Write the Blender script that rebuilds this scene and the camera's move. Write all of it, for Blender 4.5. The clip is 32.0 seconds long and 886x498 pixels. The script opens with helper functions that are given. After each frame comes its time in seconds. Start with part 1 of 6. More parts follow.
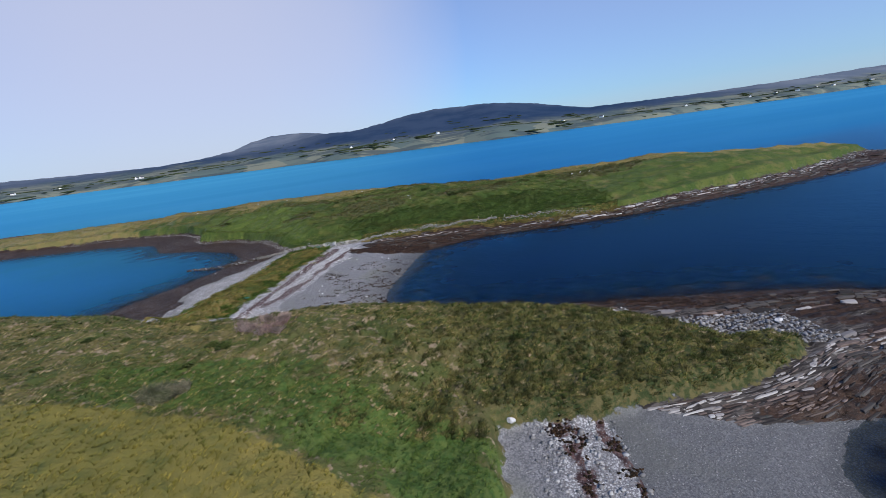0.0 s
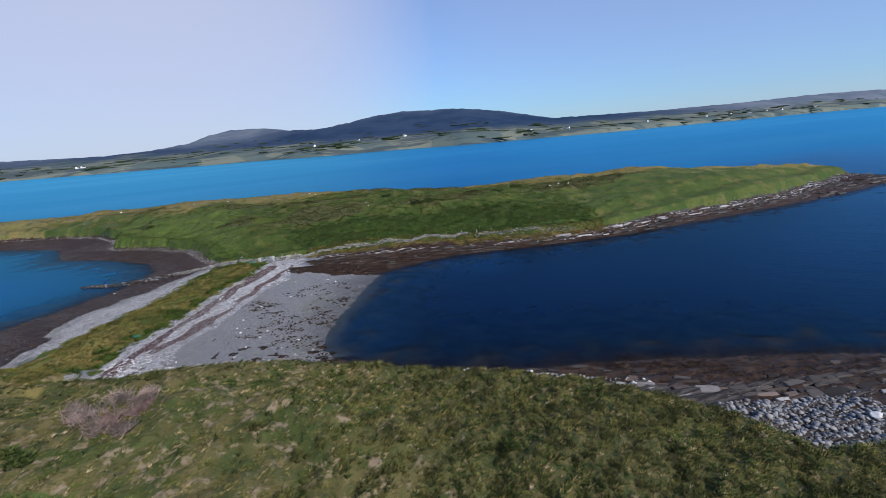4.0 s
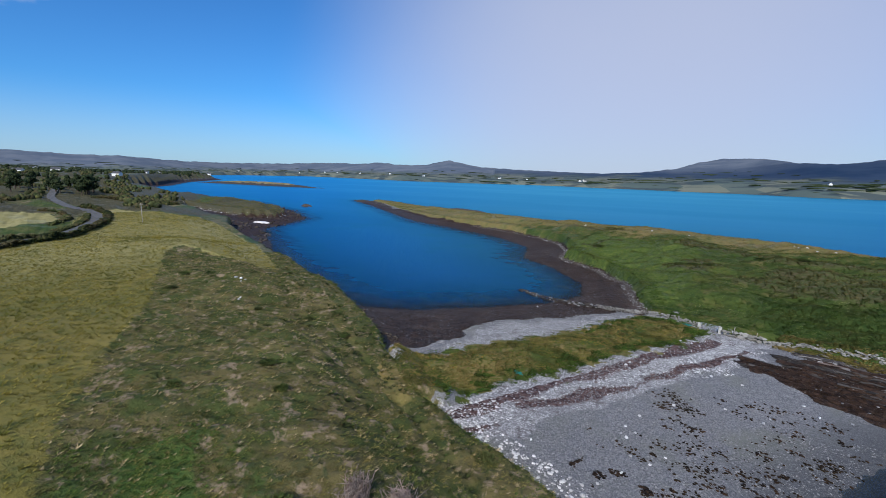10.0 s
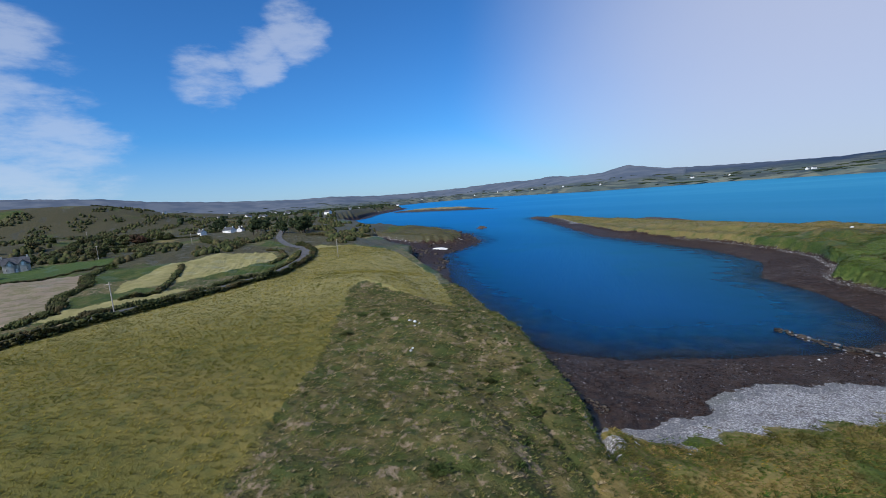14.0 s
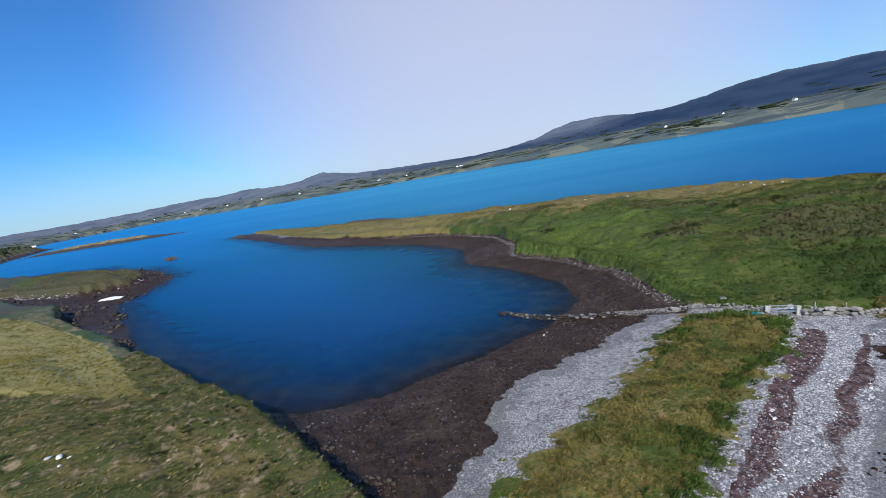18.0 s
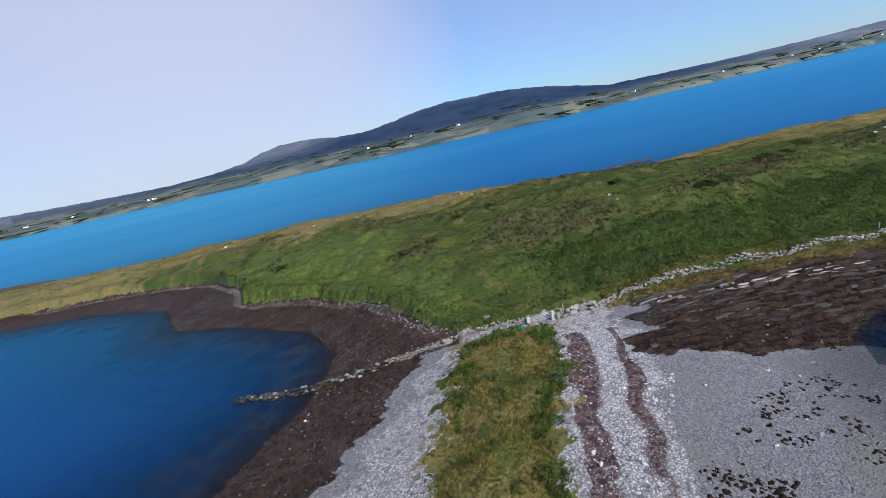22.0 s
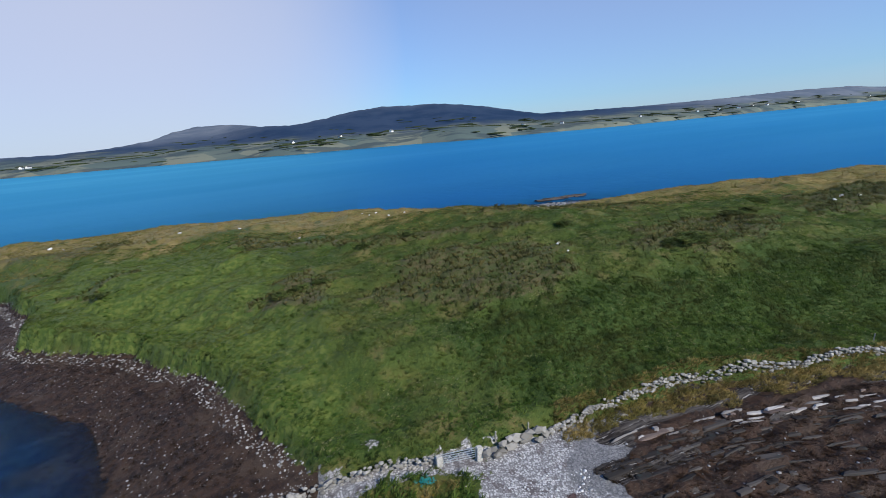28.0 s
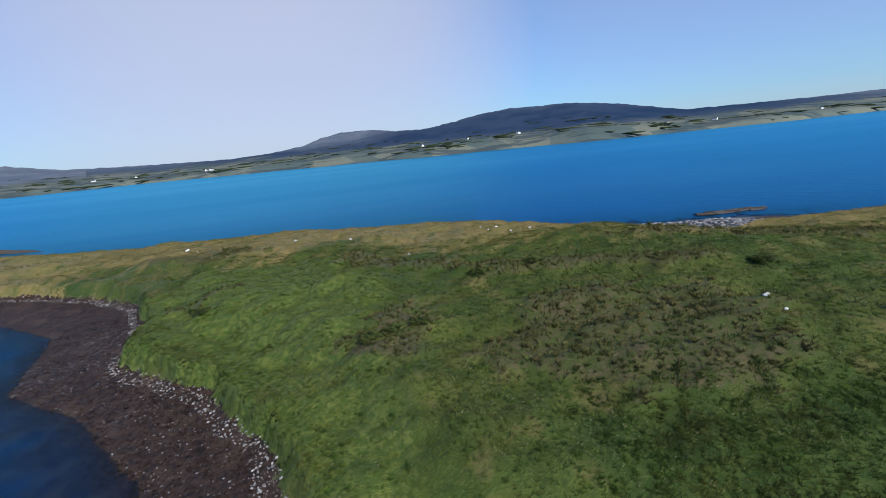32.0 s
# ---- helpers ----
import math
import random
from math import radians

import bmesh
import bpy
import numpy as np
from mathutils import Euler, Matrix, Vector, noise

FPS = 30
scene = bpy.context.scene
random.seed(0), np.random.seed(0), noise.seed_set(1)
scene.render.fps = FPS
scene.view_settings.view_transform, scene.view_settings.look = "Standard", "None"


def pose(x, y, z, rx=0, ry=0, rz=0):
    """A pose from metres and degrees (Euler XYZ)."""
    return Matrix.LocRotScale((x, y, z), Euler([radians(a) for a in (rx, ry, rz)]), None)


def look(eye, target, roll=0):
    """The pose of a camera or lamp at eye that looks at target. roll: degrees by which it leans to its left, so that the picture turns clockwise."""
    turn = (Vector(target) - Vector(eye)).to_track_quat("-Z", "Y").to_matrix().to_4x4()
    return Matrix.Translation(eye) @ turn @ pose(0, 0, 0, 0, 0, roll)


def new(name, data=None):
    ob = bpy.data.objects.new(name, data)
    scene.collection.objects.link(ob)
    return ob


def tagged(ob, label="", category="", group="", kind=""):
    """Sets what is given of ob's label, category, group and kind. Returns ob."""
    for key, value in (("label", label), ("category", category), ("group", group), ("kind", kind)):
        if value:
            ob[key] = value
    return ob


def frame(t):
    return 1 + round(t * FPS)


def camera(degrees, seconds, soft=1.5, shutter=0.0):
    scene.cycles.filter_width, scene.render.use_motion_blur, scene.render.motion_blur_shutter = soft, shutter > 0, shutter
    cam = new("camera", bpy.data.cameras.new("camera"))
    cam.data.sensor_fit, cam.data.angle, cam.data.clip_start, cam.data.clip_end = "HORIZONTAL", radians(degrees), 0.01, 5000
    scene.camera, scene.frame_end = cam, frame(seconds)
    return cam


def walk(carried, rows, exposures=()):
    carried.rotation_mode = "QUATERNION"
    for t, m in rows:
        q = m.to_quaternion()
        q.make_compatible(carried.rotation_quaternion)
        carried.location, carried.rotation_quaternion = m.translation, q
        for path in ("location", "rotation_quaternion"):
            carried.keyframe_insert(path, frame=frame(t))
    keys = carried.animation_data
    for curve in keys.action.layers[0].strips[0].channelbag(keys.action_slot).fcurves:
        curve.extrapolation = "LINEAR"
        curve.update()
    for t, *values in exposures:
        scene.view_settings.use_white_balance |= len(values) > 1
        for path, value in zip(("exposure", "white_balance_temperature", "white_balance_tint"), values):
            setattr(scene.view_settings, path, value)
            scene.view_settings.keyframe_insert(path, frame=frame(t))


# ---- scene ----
# ---------------------------------------------------------------- camera
cam = camera(90.0, 32.0, soft=0.75)
PATH = [
    (0.0, 0.01, -1.84, 33.59, 75.43, 7.29, -1.99),
    (0.5, -0.04, 0.72, 33.48, 75.58, 7.31, -3.00),
    (1.0, -0.08, 3.31, 33.36, 75.01, 7.56, -4.94),
    (1.5, 0.01, 5.91, 33.37, 74.77, 8.70, -7.20),
    (2.0, -0.01, 8.39, 33.24, 74.66, 7.98, -9.21),
    (2.5, 0.16, 10.90, 33.29, 74.85, 8.24, -11.56),
    (4.5, 1.82, 23.89, 32.23, 76.00, 1.50, -1.61),
    (5.0, 2.14, 26.09, 32.30, 77.00, 0.43, 5.57),
    (5.5, 2.28, 28.44, 32.30, 77.19, 0.87, 12.22),
    (6.0, 2.18, 30.85, 32.15, 78.05, 1.51, 18.95),
    (6.5, 1.62, 33.29, 32.15, 78.12, 1.99, 24.25),
    (7.0, 0.86, 35.63, 31.96, 78.70, 2.46, 26.56),
    (7.5, 0.03, 37.99, 31.99, 79.61, 2.81, 28.87),
    (8.0, -0.93, 40.24, 31.98, 79.36, 2.93, 31.84),
    (8.5, -2.04, 42.34, 31.94, 79.58, 1.75, 35.48),
    (9.0, -3.24, 44.51, 31.87, 79.92, 0.64, 40.13),
    (9.5, -4.52, 46.69, 31.86, 80.25, -0.39, 45.53),
    (10.0, -6.00, 48.60, 31.79, 80.48, -1.25, 50.54),
    (10.5, -7.93, 50.31, 31.63, 81.37, -1.90, 55.50),
    (11.0, -9.76, 51.85, 31.44, 80.92, -3.13, 61.91),
    (11.5, -11.56, 53.09, 31.41, 81.89, -2.71, 67.68),
    (12.0, -13.66, 53.86, 31.48, 82.52, -2.73, 71.43),
    (12.5, -15.95, 54.72, 31.58, 83.30, -1.81, 73.98),
    (13.0, -18.31, 55.30, 31.84, 83.36, 0.30, 75.44),
    (13.5, -20.72, 55.78, 32.13, 83.27, 2.31, 75.31),
    (14.0, -23.19, 56.16, 32.23, 83.27, 5.00, 72.28),
    (14.5, -25.64, 56.60, 32.25, 82.77, 7.16, 66.65),
    (15.0, -28.01, 57.17, 32.46, 82.36, 8.94, 60.26),
    (15.5, -30.15, 57.95, 32.59, 81.59, 9.55, 54.37),
    (17.5, -38.10, 62.88, 32.94, 79.80, 10.26, 37.39),
    (18.0, -39.54, 64.85, 32.97, 79.33, 10.13, 34.64),
    (18.5, -40.96, 66.86, 32.91, 78.91, 10.08, 32.06),
    (19.0, -42.26, 68.94, 32.70, 78.50, 9.79, 29.43),
    (19.5, -43.43, 71.14, 32.61, 78.55, 9.88, 26.73),
    (20.0, -44.65, 73.33, 32.61, 78.06, 10.64, 23.29),
    (20.5, -45.62, 75.47, 32.66, 77.44, 10.89, 18.34),
    (21.0, -46.34, 77.82, 32.70, 77.08, 12.26, 12.36),
    (21.5, -47.05, 80.42, 32.65, 76.12, 12.73, 6.07),
    (22.0, -47.73, 82.82, 32.67, 74.97, 12.20, -1.46),
    (22.5, -48.09, 85.38, 32.62, 74.36, 10.79, -9.55),
    (23.0, -47.97, 88.05, 32.68, 73.53, 9.86, -15.76),
    (23.5, -47.72, 90.36, 32.74, 72.98, 8.36, -19.47),
    (24.0, -47.26, 92.74, 32.63, 73.25, 7.54, -21.45),
    (24.5, -46.65, 95.26, 32.53, 72.81, 6.45, -22.40),
    (26.5, -44.25, 103.56, 31.98, 74.01, 4.04, -16.95),
    (27.0, -43.61, 106.07, 31.90, 74.78, 4.94, -14.21),
    (27.5, -43.04, 108.54, 31.80, 74.77, 4.53, -11.80),
    (28.0, -42.48, 110.98, 31.76, 74.88, 4.54, -9.71),
    (28.5, -42.09, 113.28, 31.64, 75.56, 4.76, -7.57),
    (29.0, -41.78, 115.72, 31.62, 75.48, 4.55, -5.88),
    (29.5, -41.61, 118.09, 31.70, 75.39, 4.58, -3.74),
    (30.0, -41.31, 120.54, 31.65, 76.12, 5.09, -0.76),
    (30.5, -41.26, 122.99, 31.59, 76.00, 5.05, 1.60),
    (31.0, -41.35, 125.38, 31.61, 76.17, 5.39, 3.42),
    (31.5, -41.43, 127.78, 31.64, 76.12, 5.48, 4.72),
    (32.0, -41.57, 130.19, 31.57, 76.52, 5.63, 6.13),
]

walk(cam, [(t, pose(x, y, z, rx, ry, rz)) for t, x, y, z, rx, ry, rz in PATH],
     [(0.0, -0.05, 6400, 13), (2.5, -0.05, 6400, 13), (6.0, -0.05, 6350, 11), (8.5, -0.06, 6300, 10), (10.0, -0.16, 6250, 10), (11.5, -0.18, 6200, 10), (14.5, -0.18, 6200, 10), (17.5, 0.0, 6350, 11), (20.0, 0.0, 6400, 11),
      (22.0, 0.08, 6550, 12), (23.0, 0.2, 6700, 13), (24.0, 0.27, 6950, 13), (25.0, 0.20, 6800, 12), (27.0, 0.0, 6450, 10), (32.0, -0.05, 6400, 10)])

# ---------------------------------------------------------------- light
SUN_FROM = Vector((0.47, -0.64, 0.61)).normalized()
world = bpy.data.worlds.new("sky")
scene.world = world
world.use_nodes = True
wt = world.node_tree
wt.nodes.clear()


def wn(kind, **kw):
    n = wt.nodes.new(kind)
    for k, v in kw.items():
        n.inputs[k].default_value = v
    return n


sky = wn("ShaderNodeTexSky")
sky.sky_type = "NISHITA"
sky.sun_disc = False
sky.sun_elevation = math.asin(SUN_FROM.z)
sky.sun_rotation = math.atan2(SUN_FROM.x, SUN_FROM.y)
sky.altitude, sky.air_density, sky.dust_density, sky.ozone_density = 0, 1.0, 0.3, 3.0
tc = wn("ShaderNodeTexCoord")
sep = wn("ShaderNodeSeparateXYZ")
wt.links.new(tc.outputs["Generated"], sep.inputs[0])


def wmath(op, a, b=None, c=None):
    n = wt.nodes.new("ShaderNodeMath")
    n.operation = op
    for i, v in enumerate((a, b, c)):
        if v is None:
            continue
        if isinstance(v, (int, float)):
            n.inputs[i].default_value = v
        else:
            wt.links.new(v, n.inputs[i])
    return n.outputs[0]


def wmix(fac, a, b):
    n = wt.nodes.new("ShaderNodeMix")
    n.data_type = "RGBA"
    wt.links.new(fac, n.inputs[0])
    for i, v in ((6, a), (7, b)):
        if isinstance(v, tuple):
            n.inputs[i].default_value = v
        else:
            wt.links.new(v, n.inputs[i])
    return n.outputs[2]


def wramp(v, lo, hi):
    n = wt.nodes.new("ShaderNodeMapRange")
    n.interpolation_type = "SMOOTHSTEP"
    wt.links.new(v, n.inputs[0])
    n.inputs[1].default_value, n.inputs[2].default_value = lo, hi
    return n.outputs[0]


def toward(az, el):
    """How near the way lies to a heading (degrees east of north) and height above the horizon, 1 at it."""
    d = wt.nodes.new("ShaderNodeVectorMath")
    d.operation = "DOT_PRODUCT"
    wt.links.new(tc.outputs["Generated"], d.inputs[0])
    a, e = radians(az), radians(el)
    d.inputs[1].default_value = (math.sin(a) * math.cos(e), math.cos(a) * math.cos(e), math.sin(e))
    return d.outputs["Value"]


SKY_STRENGTH = 0.102
# thin bright veil of cirrus over the north-west, blue sky round it
veil_noise = wn("ShaderNodeTexNoise", Scale=2.2, Detail=5.0, Roughness=0.55)
wt.links.new(tc.outputs["Generated"], veil_noise.inputs["Vector"])
veil = wramp(wmath("ADD", toward(-26, 6), wmath("MULTIPLY", veil_noise.outputs[0], 0.06)), 0.74, 1.04)
veil = wmath("MAXIMUM", veil, wmath("MULTIPLY", wramp(toward(28, 0), 0.60, 0.98), 0.46))
low = wmath("SUBTRACT", 1.0, wramp(sep.outputs[2], 0.0, 0.16))
veil = wmath("MAXIMUM", wmath("MULTIPLY", veil, 0.84), wmath("MULTIPLY", low, 0.48))
blue = wt.nodes.new("ShaderNodeMix")
blue.data_type, blue.blend_type = "RGBA", "MULTIPLY"
blue.inputs[0].default_value = 1.0
wt.links.new(sky.outputs[0], blue.inputs[6])
blue.inputs[7].default_value = (0.40, 0.93, 1.46, 1)
col = wmix(veil, blue.outputs[2], (6.0, 6.3, 7.7, 1))
# a few small clouds low in the west and the north-east
cl = wn("ShaderNodeTexNoise", Scale=9.0, Detail=7.0, Roughness=0.6)
cmap = wn("ShaderNodeMapping")
cmap.inputs["Scale"].default_value = (1, 1, 3.0)
wt.links.new(tc.outputs["Generated"], cmap.inputs[0])
wt.links.new(cmap.outputs[0], cl.inputs["Vector"])
puffs = None
for az, el, near in ((-98, 15, 0.9965), (-93, 17, 0.9970), (-88, 20, 0.9965), (-118, 14, 0.985), (-114, 7, 0.985), (52, 21, 0.990)):
    p = wramp(toward(az, el), near, 1.0)
    puffs = p if puffs is None else wmath("MAXIMUM", puffs, p)
cloud = wmath("MULTIPLY", wramp(wmath("ADD", cl.outputs[0], wmath("MULTIPLY", puffs, 0.35)), 0.58, 0.95), wramp(puffs, 0.0, 0.4))
col = wmix(wmath("MULTIPLY", cloud, 0.45), col, (7.6, 8.0, 8.8, 1))
bg = wn("ShaderNodeBackground", Strength=SKY_STRENGTH)
wt.links.new(col, bg.inputs[0])
out = wn("ShaderNodeOutputWorld")
wt.links.new(bg.outputs[0], out.inputs[0])

sun = new("sun", bpy.data.lights.new("sun", "SUN"))
sun.data.energy, sun.data.angle, sun.data.color = 5.0, radians(0.6), (1.0, 0.93, 0.81)
sun.matrix_world = look(SUN_FROM * 200, (0, 0, 0))

# ---------------------------------------------------------------- plan of the place, metres; y is north
# waterline of the mainland and the near headland, from the south-east beach round to the west
MAIN_COAST = [(60, -200), (34, 0), (31, 22), (33, 30), (36.5, 34.5), (44, 37), (58, 38.5), (78, 42), (92, 50), (80, 60), (62, 68), (50, 71), (32, 74),
              (16, 75), (7, 77), (-3, 80), (-11, 85), (-14, 90), (-13, 101), (-10, 112), (-7, 124)]
COVE_COAST = [(-72, 146), (-73, 139), (-79, 125), (-84, 116), (-88, 108), (-97, 100), (-111, 97), (-142, 101), (-162, 103), (-190, 109),
              (-212, 116), (-240, 122), (-262, 130), (-278, 149), (-304, 170), (-330, 176), (-365, 184), (-420, 182), (-470, 190),
              (-560, 178), (-640, 150), (-760, 150), (-873, 122), (-1000, 190), (-1250, 260), (-1600, 420), (-2600, 560), (-2600, -2600), (60, -2600)]
# waterline of the grassy island, from the beach round by the east tip, the north and the west tip
ISLAND_COAST = [(-5, 128.5), (0, 132), (8, 135.5), (15, 138), (40, 139), (62, 140.5), (104, 151), (139, 160), (175, 172), (205, 184), (214, 196), (204, 212), (180, 232),
                (120, 256), (60, 268), (34, 276), (10, 275), (-60, 287), (-130, 291), (-200, 288), (-300, 305), (-400, 312), (-474, 303),
                (-400, 279), (-322, 252), (-300, 243), (-247, 226), (-219, 225), (-169, 219), (-135, 206), (-119, 184), (-101, 178), (-80, 165), (-72, 153)]
COAST = MAIN_COAST + ISLAND_COAST + COVE_COAST
# edge of the turf
ISLAND_TURF = [(-35.5, 146.0), (-39, 145.6), (-44, 146.0), (-50, 145.4), (-55, 152), (-67, 168), (-82, 180), (-104, 189), (-108, 200), (-125, 218), (-140, 225), (-162, 230), (-190, 232),
               (-247, 238), (-322, 262), (-400, 290), (-430, 296), (-400, 303), (-300, 297), (-200, 279), (-130, 282), (-60, 278), (-38, 270), (-20, 254), (-4, 246), (12, 248), (28, 258), (66, 260), (120, 247), (174, 224),
               (194, 206), (196, 197), (172, 186), (140, 170), (94, 157), (59, 146), (40, 143.5), (28, 146), (12, 147.5), (-1, 149), (-11, 150), (-21, 148), (-31, 147)]
NECK_TURF = [(-66, 86), (-62, 96), (-58, 108), (-55, 121), (-54, 134), (-51, 140.5), (-46, 144.2), (-39, 144.4), (-36.2, 143.0), (-36.5, 138), (-37.5, 131), (-39, 126), (-42, 116), (-44, 105), (-46.5, 95), (-47, 84), (-50, 78)]
MAIN_TURF = [(2, 20), (3, 33), (3.5, 40), (8, 40), (14, 38.6), (22, 40), (30, 41.2), (38, 43.3), (45, 47.3), (41, 50.2), (35.5, 51), (34, 56), (30, 60), (25, 64), (14, 69), (2, 72.5), (-10, 76), (-23, 79), (-34, 80.5), (-46, 81.5),
             (-55, 84), (-65, 86), (-75, 88.5), (-90, 92), (-111, 94.5), (-142, 98.5), (-165, 100), (-190, 105), (-216, 105), (-230, 104), (-246, 108), (-262, 112), (-290, 106), (-330, 108), (-380, 104), (-420, 116),
             (-470, 150), (-560, 160), (-640, 138), (-760, 138), (-873, 108), (-1000, 170), (-1250, 240), (-1600, 400), (-2590, 540), (-2590, -2590), (0, -2590), (0, -200), (1, 0)]
FIELD = [(1, 14), (-6, 27), (-22, 37), (-40, 44), (-57, 46), (-73, 50), (-97, 57), (-125, 62), (-150, 67), (-156, 72), (-145, 78), (-126, 84), (-121, 88), (-140, 92), (-176, 99), (-210, 101), (-250, 96), (-290, 82), (-303, 64), (-296, 55),
         (-262, 47), (-236, 46), (-192, 34), (-152, 11), (-128, -15), (-112, -40), (-100, -130), (0, -160)]
SECOND_FIELD = [(-199, -8), (-228, 22), (-256, 43), (-288, 38), (-300, 10), (-260, -8), (-226, -13)]
LANE_FIELD = [(-152, -2), (-186, 18), (-196, 12), (-176, -12), (-160, -14)]
PASTURE = [(-140, -20), (-168, -16), (-200, -22), (-268, -36), (-250, -62), (-232, -95), (-170, -110), (-130, -70)]
LAWN = [(-236, -98), (-250, -62), (-284, -48), (-330, -48), (-345, -92), (-300, -110)]
KNOB_TURF = [(-297, 148), (-318, 132), (-352, 126), (-392, 121), (-430, 118), (-452, 140), (-440, 166), (-384, 172), (-340, 166), (-312, 160)]
# the island: close green turf in the west, deep rank grass behind the wall, heathery mounds
ISLE_LAWN = [(-118, 212), (-110, 230), (-92, 232), (-70, 216), (-61, 197), (-60, 180), (-50, 168), (-46, 154), (-55, 151), (-67, 167), (-82, 180), (-104, 189)]
ISLE_DEEP = [(-34, 166), (-24, 168), (-4, 168), (25, 172), (62, 164), (62, 148), (0, 149), (-22, 147), (-30, 154)]
ISLE_HEATH = [[(-65, 181), (-54, 177), (-48, 186), (-60, 195)], [(-46, 177), (-34, 171), (-19, 167), (-8, 183), (-14, 192), (-38, 194)], [(-3, 176), (14, 173), (36, 182), (33, 194), (11, 193)],
              [(-107, 200), (-97, 202), (-92, 208), (-102, 207)], [(-80, 221), (-40, 203), (-9, 198), (-8, 203), (-40, 211), (-78, 229)], [(48, 190), (80, 188), (104, 200), (84, 210), (56, 203)],
              [(-20, 221), (10, 212), (34, 212), (26, 222), (-10, 229)], [(-150, 236), (-120, 232), (-100, 240), (-124, 246)]]
# lower edge of the pale shingle on the cove side of the neck: north, east
COVE_SHINGLE = [(84, -67.5), (92, -66), (100, -65.5), (108, -68.5), (114, -69.5), (121, -66), (130, -61.5), (136, -59.5), (142, -56.5)]
# heights: east, north, metres above the water
SPOTS = [(-27, 62, 9.4), (-103, 75, 9.8), (-161, 71, 10.2), (-60, 66, 9.6), (-31, 72, 6.6), (4, 42, 5.0), (-42, 80, 4.6), (-192, 108, 3.4), (-340, 60, 9.5), (-350, 148, 9.0), (-400, 146, 9.0), (-286, -29, 11.5), (-36, 144, 3.4),
         (-7, 205, 11.6), (-30, 252, 10.0), (-87, 215, 7.6), (-46, 174, 7.0), (-10, 183, 9.0), (-81, 240, 8.8), (-13, 228, 10.6), (-6, 256, 2.4), (12, 258, 2.0), (4, 240, 6.0), (24, 186, 9.8), (18, 148, 4.2), (58, 148, 4.8),
         (110, 200, 9.5), (170, 205, 7.5), (-330, 278, 3.4), (-200, 255, 6.6), (-260, 262, 5.0)]
SPOTS += [(-50, 110, 3.2), (-52, 130, 3.0), (-46, 96, 3.4), (-75, 25, 11.0), (-57, 47, 10.2), (0, 5, 8.5), (-20, 52, 8.8), (18, 55, 6.6), (-120, 92, 6.2), (-160, 96, 5.5), (-75, 84, 6.6), (-240, 80, 8.5), (-250, -95, 13.0), (-345, -30, 13.0),
          (-150, 5, 9.8), (-330, 150, 9.5), (-385, 155, 5.0), (-500, 0, 14.0), (-600, 130, 6.0), (-500, -200, 24.0), (-900, -350, 70.0), (-1100, 0, 22.0), (-700, -650, 80.0), (-1500, -500, 60.0), (-1500, 300, 16.0), (-200, -400, 30.0), (30, 62, 4.0)]


def sdf(x, y, poly):
    """Signed distance to a closed outline: inside is positive."""
    best = np.full(x.shape, 1e12)
    inside = np.zeros(x.shape, bool)
    n = len(poly)
    for i in range(n):
        (ax, ay), (bx, by) = poly[i], poly[(i + 1) % n]
        ex, ey = bx - ax, by - ay
        s = np.clip(((x - ax) * ex + (y - ay) * ey) / (ex * ex + ey * ey), 0, 1)
        best = np.minimum(best, (x - ax - s * ex) ** 2 + (y - ay - s * ey) ** 2)
        if ay != by:
            inside ^= ((ay > y) != (by > y)) & (x < ex * (y - ay) / ey + ax)
    return np.where(inside, 1, -1) * np.sqrt(best)


def wobble(x, y, scale, seed):
    """Smooth unevenness about 0, roughly between -1 and 1, from sums of turned waves."""
    rng = np.random.RandomState(seed)
    v = np.zeros(np.shape(x))
    for k in range(7):
        a = rng.uniform(0, 6.28)
        w = 6.28 / (scale * rng.uniform(0.6, 1.7))
        v = v + np.sin((x * np.cos(a) + y * np.sin(a)) * w + rng.uniform(0, 6.28) + 0.8 * np.sin((x * np.sin(a) - y * np.cos(a)) * w * 0.6 + k))
    return v / 3.2


def isle_heath(x, y):
    """Metres inside the heathery mounds of the island."""
    return np.maximum.reduce([sdf(x, y, p) for p in ISLE_HEATH]) + 2.0 * wobble(x, y, 9, 22) + 0.9 * wobble(x, y, 3.4, 48)


def inland(x, y):
    num = np.zeros(x.shape)
    den = np.zeros(x.shape)
    for sx, sy, sz in SPOTS:
        w = 1.0 / ((x - sx) ** 2 + (y - sy) ** 2 + 120.0) ** 1.6
        num += w * sz
        den += w
    return num / den


def smooth(a, lo, hi):
    s = np.clip((a - lo) / (hi - lo), 0, 1)
    return s * s * (3 - 2 * s)


DITCHES = [[(2.6, 26), (3.0, 35), (2.2, 40), (-1, 45.5), (-6, 51), (-10.5, 57.5), (-20, 66)], [(-72, 80.5), (-53.5, 78.4), (-44, 76.6), (-37, 75), (-30, 72.8), (-20, 70)]]


def ditch(x, y):
    """Distance to the nearest worn ditch."""
    best = np.full(np.shape(x), 1e3)
    for line in DITCHES:
        for (ax, ay), (bx, by) in zip(line, line[1:]):
            l2 = (bx - ax) ** 2 + (by - ay) ** 2
            s = np.clip(((x - ax) * (bx - ax) + (y - ay) * (by - ay)) / l2, 0, 1)
            best = np.minimum(best, np.hypot(x - ax - s * (bx - ax), y - ay - s * (by - ay)))
    return best


